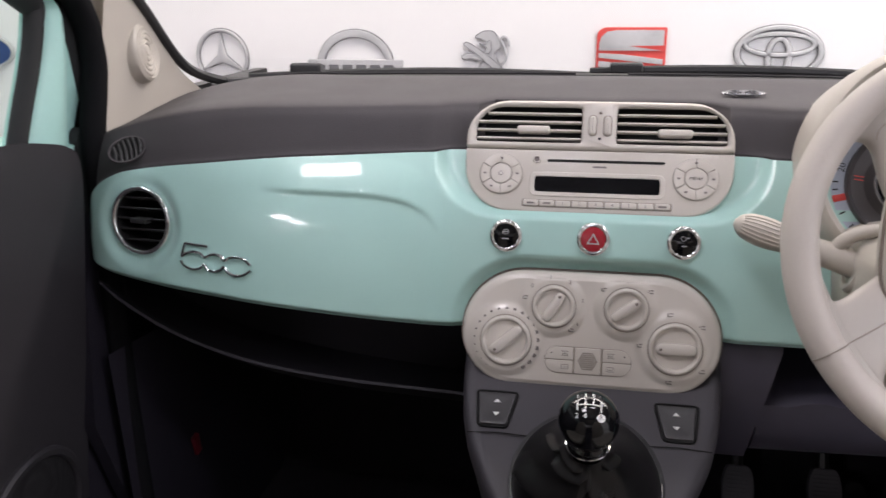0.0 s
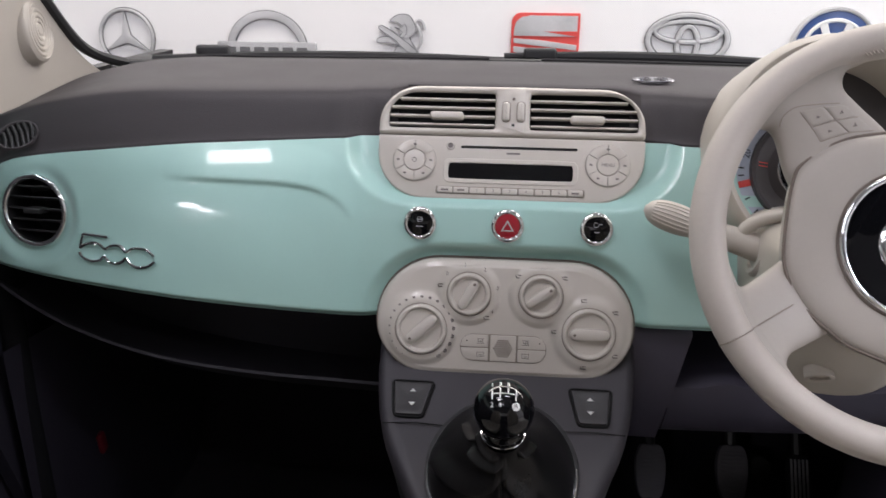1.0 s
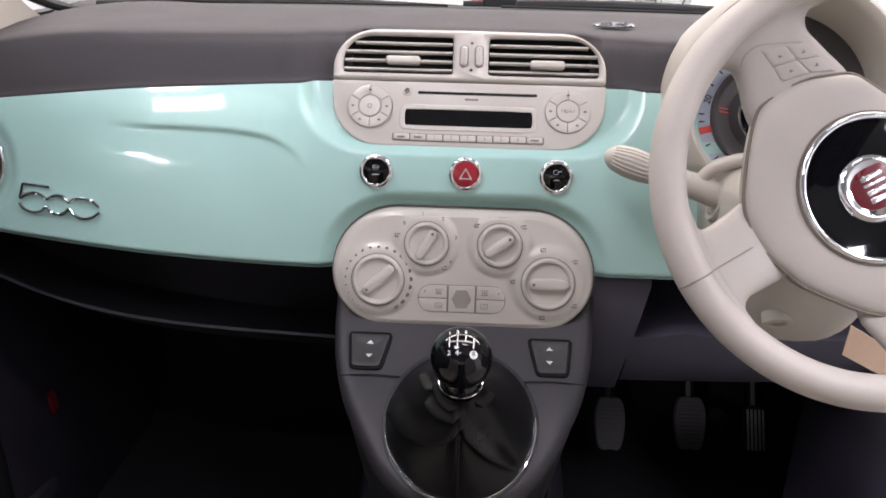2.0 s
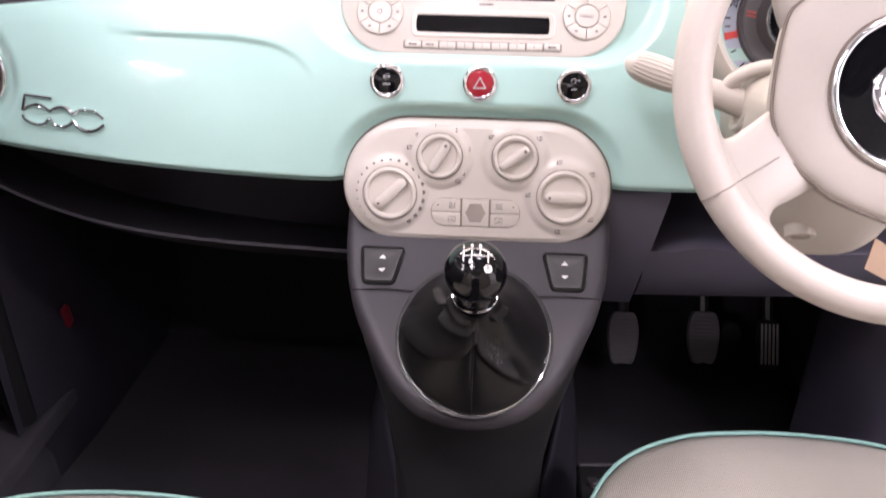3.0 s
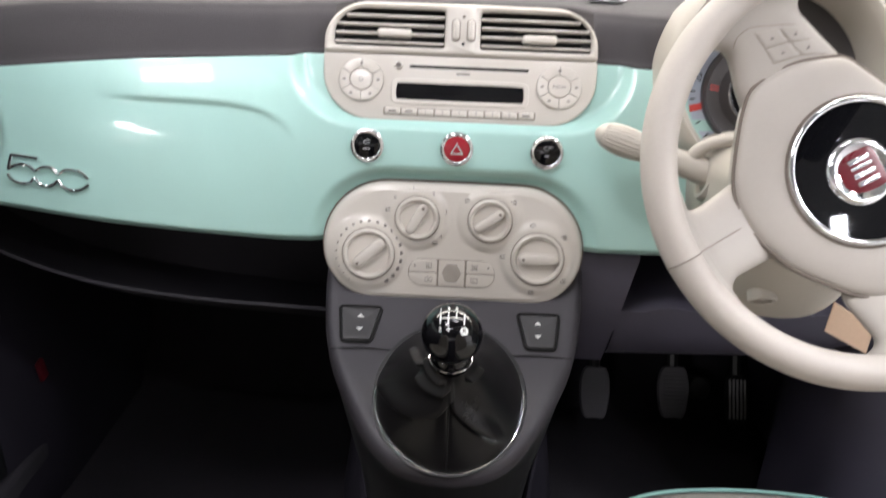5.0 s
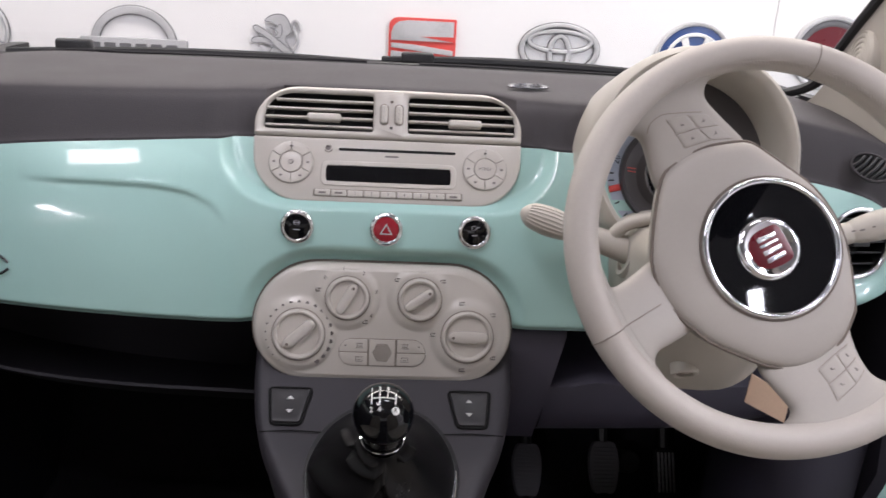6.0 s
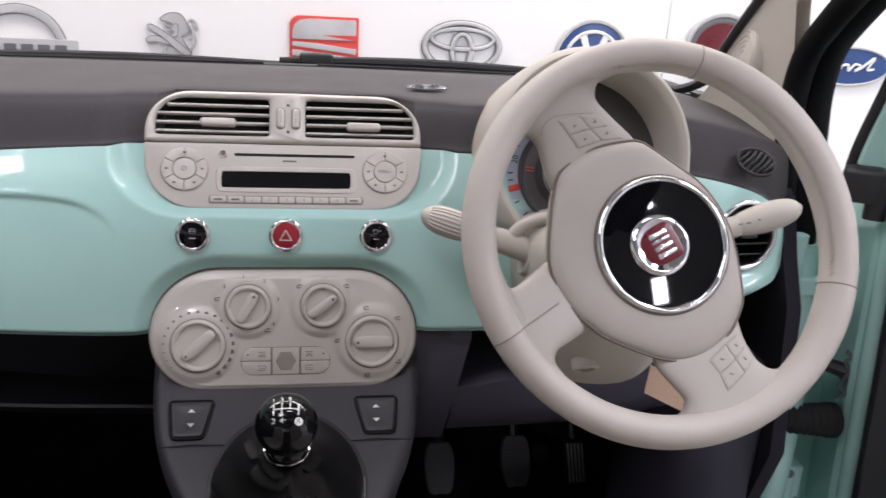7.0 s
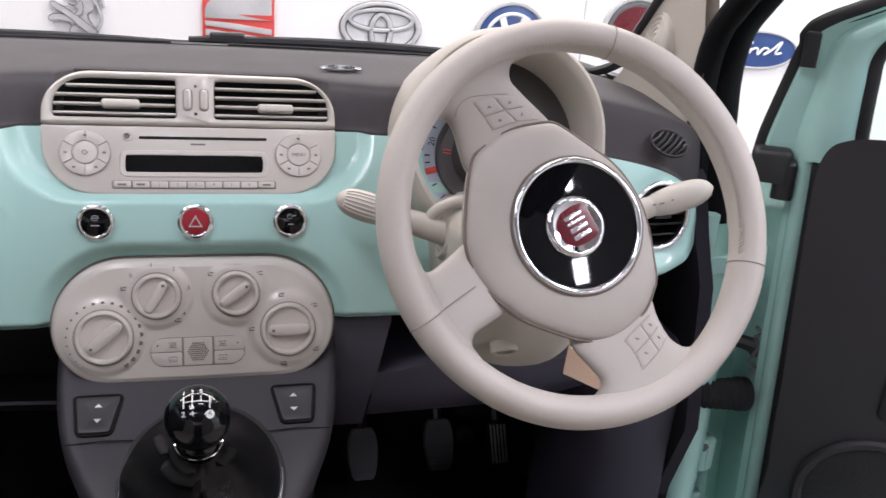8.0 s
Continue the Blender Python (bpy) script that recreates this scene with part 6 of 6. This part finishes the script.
solid("red_sector", *moved(block(0.0075, 0.0135, 0.001, 0.0003, Matrix.Rotation(a - math.pi / 2, 4, "Z") @ Matrix.Translation((0, 0.0682, -0.0255))), D_FRAME), RED_PRINT, dial)
for x, y in ((-0.0466, 0.0076), (-0.0466, 0.0038)):
    solid("red_mark", *moved(block(0.010, 0.0012, 0.001, 0.0003, Matrix.Translation((x, y, -0.0248)) @ Matrix.Rotation(radians(-8), 4, "Z")), D_FRAME), RED_PRINT, dial)


# ---- doors ----
def door(s, hinge, swing, group):
    """A door in its own frame: local x back along the door, y towards the cabin, z up; s: -1 left, 1 right."""
    back = Vector((s * math.sin(radians(swing)), -math.cos(radians(swing)), 0))
    inn = Vector((-s * math.cos(radians(swing)), -math.sin(radians(swing)), 0))
    m = Matrix(((back.x, inn.x, 0, hinge[0]), (back.y, inn.y, 0, hinge[1]), (0, 0, 1, 0), (0, 0, 0, 1)))
    word = "closed" if swing < 5 else "wide open"
    d = None

    def profile_solid(name, P, y0, y1, mat, parent, label="", bevel=0.004):
        V, F = prism([(x, z) for x, z in P], y0, y1, bevel)
        return solid(name, [m @ Vector((v.x, v.z + 0.10 * (v.y - 0.985), v.y)) for v in V], F, mat, parent, label, sharp=45)

    plan = [(0.068, 0.004), (0.060, -0.004), (0.050, -0.045), (0.022, -0.115), (0.03, -0.125), (1.06, -0.125), (1.08, -0.10), (1.08, 0.004)]
    rows = [[m @ Vector((x + 0.040 * max(0, 0.985 - z) * (x < 0.1), y + 0.10 * (z - 0.985), z)) for x, y in plan] for z in (0.30, 0.45, 0.60, 0.75, 0.90, 0.985)]
    d = solid("door", *loft(rows, around=True, caps=True), MINT_BODY, car, f"{word} mint painted door with a dark grey inner panel", sharp=30)
    card = curve2([(0.150, 0.36), (0.55, 0.34), (1.02, 0.36), (1.05, 0.70), (1.03, 0.990), (0.60, 1.020), (0.25, 1.024), (0.15, 1.022), (0.116, 1.017), (0.1015, 1.004), (0.0985, 0.96), (0.105, 0.844), (0.113, 0.72), (0.122, 0.56)], 6)
    card = [(x + 0.006, z - 0.014) for x, z in card]
    if s < 0:
        card = [(x + 0.014, z + 0.16 * max(-0.1, min(0.0, x - 0.22)) - 0.008) for x, z in card]
    profile_solid("inner_panel", card[::-1], 0.0, 0.045, DOOR_CARD, d, label="dark grey plastic inner panel", bevel=0.015)
    sp = Matrix.Translation((0.247, -0.002, 0.525)) @ Matrix.Rotation(radians(-5.7), 4, "X") @ Matrix.Rotation(radians(-90), 4, "X") @ Matrix.Rotation(radians(180), 4, "Z")
    spk = solid("speaker", *moved(ring(0.100, 0.100, 0.086, 0.086, 56, z0=-0.01, z1=0.010), m @ sp), DOOR_CARD, d, "round black speaker grille")
    solid("grille", *moved(lathe([(0.088, -0.01), (0.087, 0.003), (0.05, 0.008), (0.0, 0.010)], 48), m @ sp), MESH, spk, "fine black mesh")
    solid("flange", *tube([m @ Vector((0.076 + 0.048 * (1 - z), 0.004 + 0.10 * (z - 0.985), z)) for z in [0.34 + 0.0645 * k for k in range(11)]], 0.0115, 10), MINT_BODY, d)
    solid("panel_seal", *tube([m @ Vector((0.092 + 0.052 * (1 - z), 0.010 + 0.10 * (z - 0.985), z)) for z in [0.36 + 0.062 * k for k in range(11)]], 0.010, 8), RUBBER, d, "black rubber panel edge")
    # window frame, painted, with black seals, leaning with the screen pillar
    fr = [(0.024, 0.975), (0.028, 1.01), (0.041, 1.068), (0.056, 1.126), (0.074, 1.146), (0.13, 1.174), (0.32, 1.272), (0.52, 1.35), (1.0, 1.385), (1.06, 1.2), (1.08, 0.975)]
    ri = [(0.130, 0.985), (0.127, 1.03), (0.125, 1.08), (0.126, 1.115), (0.146, 1.142), (0.22, 1.185), (0.36, 1.245), (0.52, 1.305), (0.95, 1.345), (1.0, 1.18), (1.01, 0.985)]
    if s < 0:
        ri = [(0.165, 0.985), (0.150, 1.03), (0.127, 1.09), (0.114, 1.14), (0.118, 1.172), (0.20, 1.225), (0.36, 1.275), (0.52, 1.325), (0.95, 1.355), (1.0, 1.18), (1.01, 0.985)]
    lean = 0.10
    A, B = curve2(fr, 6, False), curve2(ri, 6, False)

    def at(x, y, z):
        return m @ Vector((x, y + lean * max(0, z - 0.985), z))

    rows = []
    for k, y in ((0, -0.028), (0, 0.0), (0.04, 0.006), (0.22, 0.003), (0.34, 0.001), (0.42, 0.010), (0.52, 0.018), (0.70, 0.022), (0.88, 0.018), (0.97, 0.010), (1, 0.0), (1, -0.024), (0, -0.030)):
        rows.append([at(xa + (xb - xa) * k, y, za + (zb - za) * k) for (xa, za), (xb, zb) in zip(A, B)])
    f = solid("window_frame", *loft(rows, along=True), MINT_BODY, d, "mint painted window frame")
    solid("frame_seal", *tube([at(x - 0.004, -0.008, z) for x, z in A], [0.0085 if s > 0 and z < 1.12 else (0.0135 if s > 0 else 0.019) for x, z in A], 10), RUBBER, d, "black rubber seal")
    solid("glass_seal", *tube([at(x + 0.002, -0.002, z) for x, z in B], 0.0125, 10), RUBBER, d, "black rubber glass channel")
    rows = [[at(x, -0.02, z) for x, z in B], [at(x, -0.02, 0.985) for x, z in B]]
    g = solid("window_glass", *loft(rows), GLASS_GREEN, d, "green tinted glass")
    g.visible_shadow = False
    if s > 0:
        solid("mirror_mount", *moved(join(block(0.050, 0.05, 0.044, 0.010, Matrix.Translation((0.037, 0.0, 0.970))), block(0.026, 0.045, 0.050, 0.008, Matrix.Translation((0.056, 0.0, 0.953)))), m), BLACK, d, "black door mirror mount")
        solid("corner_block", *moved(block(0.018, 0.024, 0.042, 0.004, Matrix.Translation((0.056, 0.016, 1.115))), m), RUBBER, d)
        pocket = rrect(0.40, 0.085, 0.012, cx=0.425, cy=0.698)
        profile_solid("map_pocket", pocket, 0.040, 0.050, BLACK, d, bevel=0.004)
    else:
        solid("corner_trim", *moved(block(0.050, 0.05, 0.14, 0.010, Matrix.Translation((0.040, 0.0, 0.935))), m), RUBBER, d)
    solid("sill_seal", *tube([at(0.10 + 0.9 * i / 10, 0.0, 0.992) for i in range(11)], 0.008, 8), RUBBER, d)
    return d, m


door(-1, (-0.690, 1.105), 0, "car doors")
door(1, (0.680, 1.025), 54, "car doors")

# hinge side of the open door: sill, pillar, hinges, strap and cable gaiter
hp = thing("hinge_pillar", (0.70, 1.06, 0.25), "mint painted door hinge pillar", "pillar")
rows = [[(0.655, 1.046, z), (0.676, 1.042, z), (0.683, 1.050, z), (0.686, 1.20, z), (0.728, 1.20, z), (0.732, 1.085, z), (0.84, 1.13, z), (0.84, 1.24, z), (0.655, 1.24, z)] for z in (0.25, 0.45, 0.60, 0.80, 0.885)]
solid("pillar_panel", *loft(rows, around=True, caps=True), MINT_BODY, hp, sharp=30)
for z, far in ((0.815, 0.745), (0.506, 0.722)):
    hinge_ = solid("hinge", *join(block(far - 0.672, 0.016, 0.024, 0.004, Matrix.Translation(((far + 0.672) / 2, 1.049, z))), tube([(far, 1.045, z - 0.022), (far, 1.045, z + 0.032)], 0.009, 14), block(0.018, 0.05, 0.05, 0.004, Matrix.Translation((far + 0.012, 1.065, z + 0.004)))), MINT_BODY, hp, "mint painted hinge")
    for dx, dz in ((-0.022, 0.0), (-0.004, 0.020)):
        solid("bolt", *moved(lathe([(0.0075, 0), (0.0075, 0.005), (0.004, 0.007), (0, 0.007)], 6), Matrix.Translation((far + dx, 1.041, z + dz)) @ Matrix.Rotation(radians(90), 4, "X")), SILVER_DARK, hinge_)
solid("jamb_rib", *tube([(0.745, 1.075, 0.50), (0.748, 1.070, 0.44), (0.742, 1.068, 0.36), (0.735, 1.068, 0.28)], 0.012, 10), MINT_BODY, hp)
solid("jamb_rib", *tube([(0.700, 1.068, 0.475), (0.702, 1.064, 0.40), (0.700, 1.062, 0.28)], 0.008, 10), MINT_BODY, hp)
for z in (0.46, 0.40, 0.335):
    solid("bolt", *moved(lathe([(0.0085, 0), (0.0085, 0.005), (0.0045, 0.0075), (0, 0.0075)], 6), Matrix.Translation((0.722, 1.060, z)) @ Matrix.Rotation(radians(90), 4, "X")), MINT_BODY, hp)
solid("jamb_step", *block(0.05, 0.018, 0.012, 0.004, Matrix.Translation((0.715, 1.058, 0.430))), MINT_BODY, hp)
gaiter = thing("cable_gaiter", (0.71, 1.0, 0.615), "black ribbed rubber cable gaiter in the door gap", "gaiter")
prof = [(0.016, 0.0)]
for k in range(7):
    prof += [(0.021 + 0.0006 * k, 0.006 + 0.011 * k), (0.016 + 0.0006 * k, 0.011 + 0.011 * k)]
prof += [(0.026, 0.084), (0.026, 0.098), (0.018, 0.102)]
solid("bellows", *moved(lathe(prof, 24), Matrix.Translation((0.664, 1.026, 0.627)) @ Matrix.Scale(0.96, 4) @ Vector((0.98, -0.03, -0.06)).to_track_quat("Z", "Y").to_matrix().to_4x4()), RUBBER, gaiter)
strap = thing("check_strap", (0.70, 1.03, 0.70), "dark steel door check strap", "strap")
solid("strap", *tube([(0.680, 1.075, 0.712), (0.72, 1.050, 0.705), (0.757, 1.030, 0.697), (0.766, 1.028, 0.694)], [0.008, 0.009, 0.011, 0.017], 8), BLACK, strap)
solid("clip", *tube([(0.752, 1.02, 0.730), (0.760, 1.014, 0.722), (0.753, 1.02, 0.714), (0.760, 1.016, 0.700), (0.752, 1.02, 0.676), (0.760, 1.014, 0.668), (0.752, 1.02, 0.655)], 0.003, 6), SILVER_DARK, strap)
for s in (-1, 1):
    sill = thing("door_sill", (s * 0.69, 0.4, 0.2), "mint painted door sill", "sill", "door sills")
    rows = [[(s * 0.655, y, 0.20), (s * 0.655, y, 0.325), (s * 0.67, y, 0.335), (s * 0.73, y, 0.315), (s * 0.745, y, 0.20)] for y in (-0.1, 0.6, 1.08)]
    solid("sill_panel", *loft(rows, around=True, caps=True), MINT_BODY, sill, sharp=30)
    if s > 0:
        solid("sill_trim", *block(0.05, 1.1, 0.012, 0.004, Matrix.Translation((s * 0.640, 0.5, 0.335))), BLACK, sill)
    else:
        solid("sill_trim", *block(0.125, 1.35, 0.03, 0.008, Matrix.Translation((-0.690, 0.48, 0.335))), CARPET, sill)
        solid("sill_side", *block(0.012, 1.35, 0.13, 0.004, Matrix.Translation((-0.648, 0.48, 0.27))), CARPET, sill)

red = thing("red_tag", (-0.60, 1.30, 0.3), "small red tag in the dark footwell", "tag")
solid("tag", *block(0.008, 0.018, 0.034, 0.003, Matrix.Translation((-0.624, 1.165, 0.468)) @ Matrix.Rotation(radians(12), 4, "X")), RED_DARK, red)
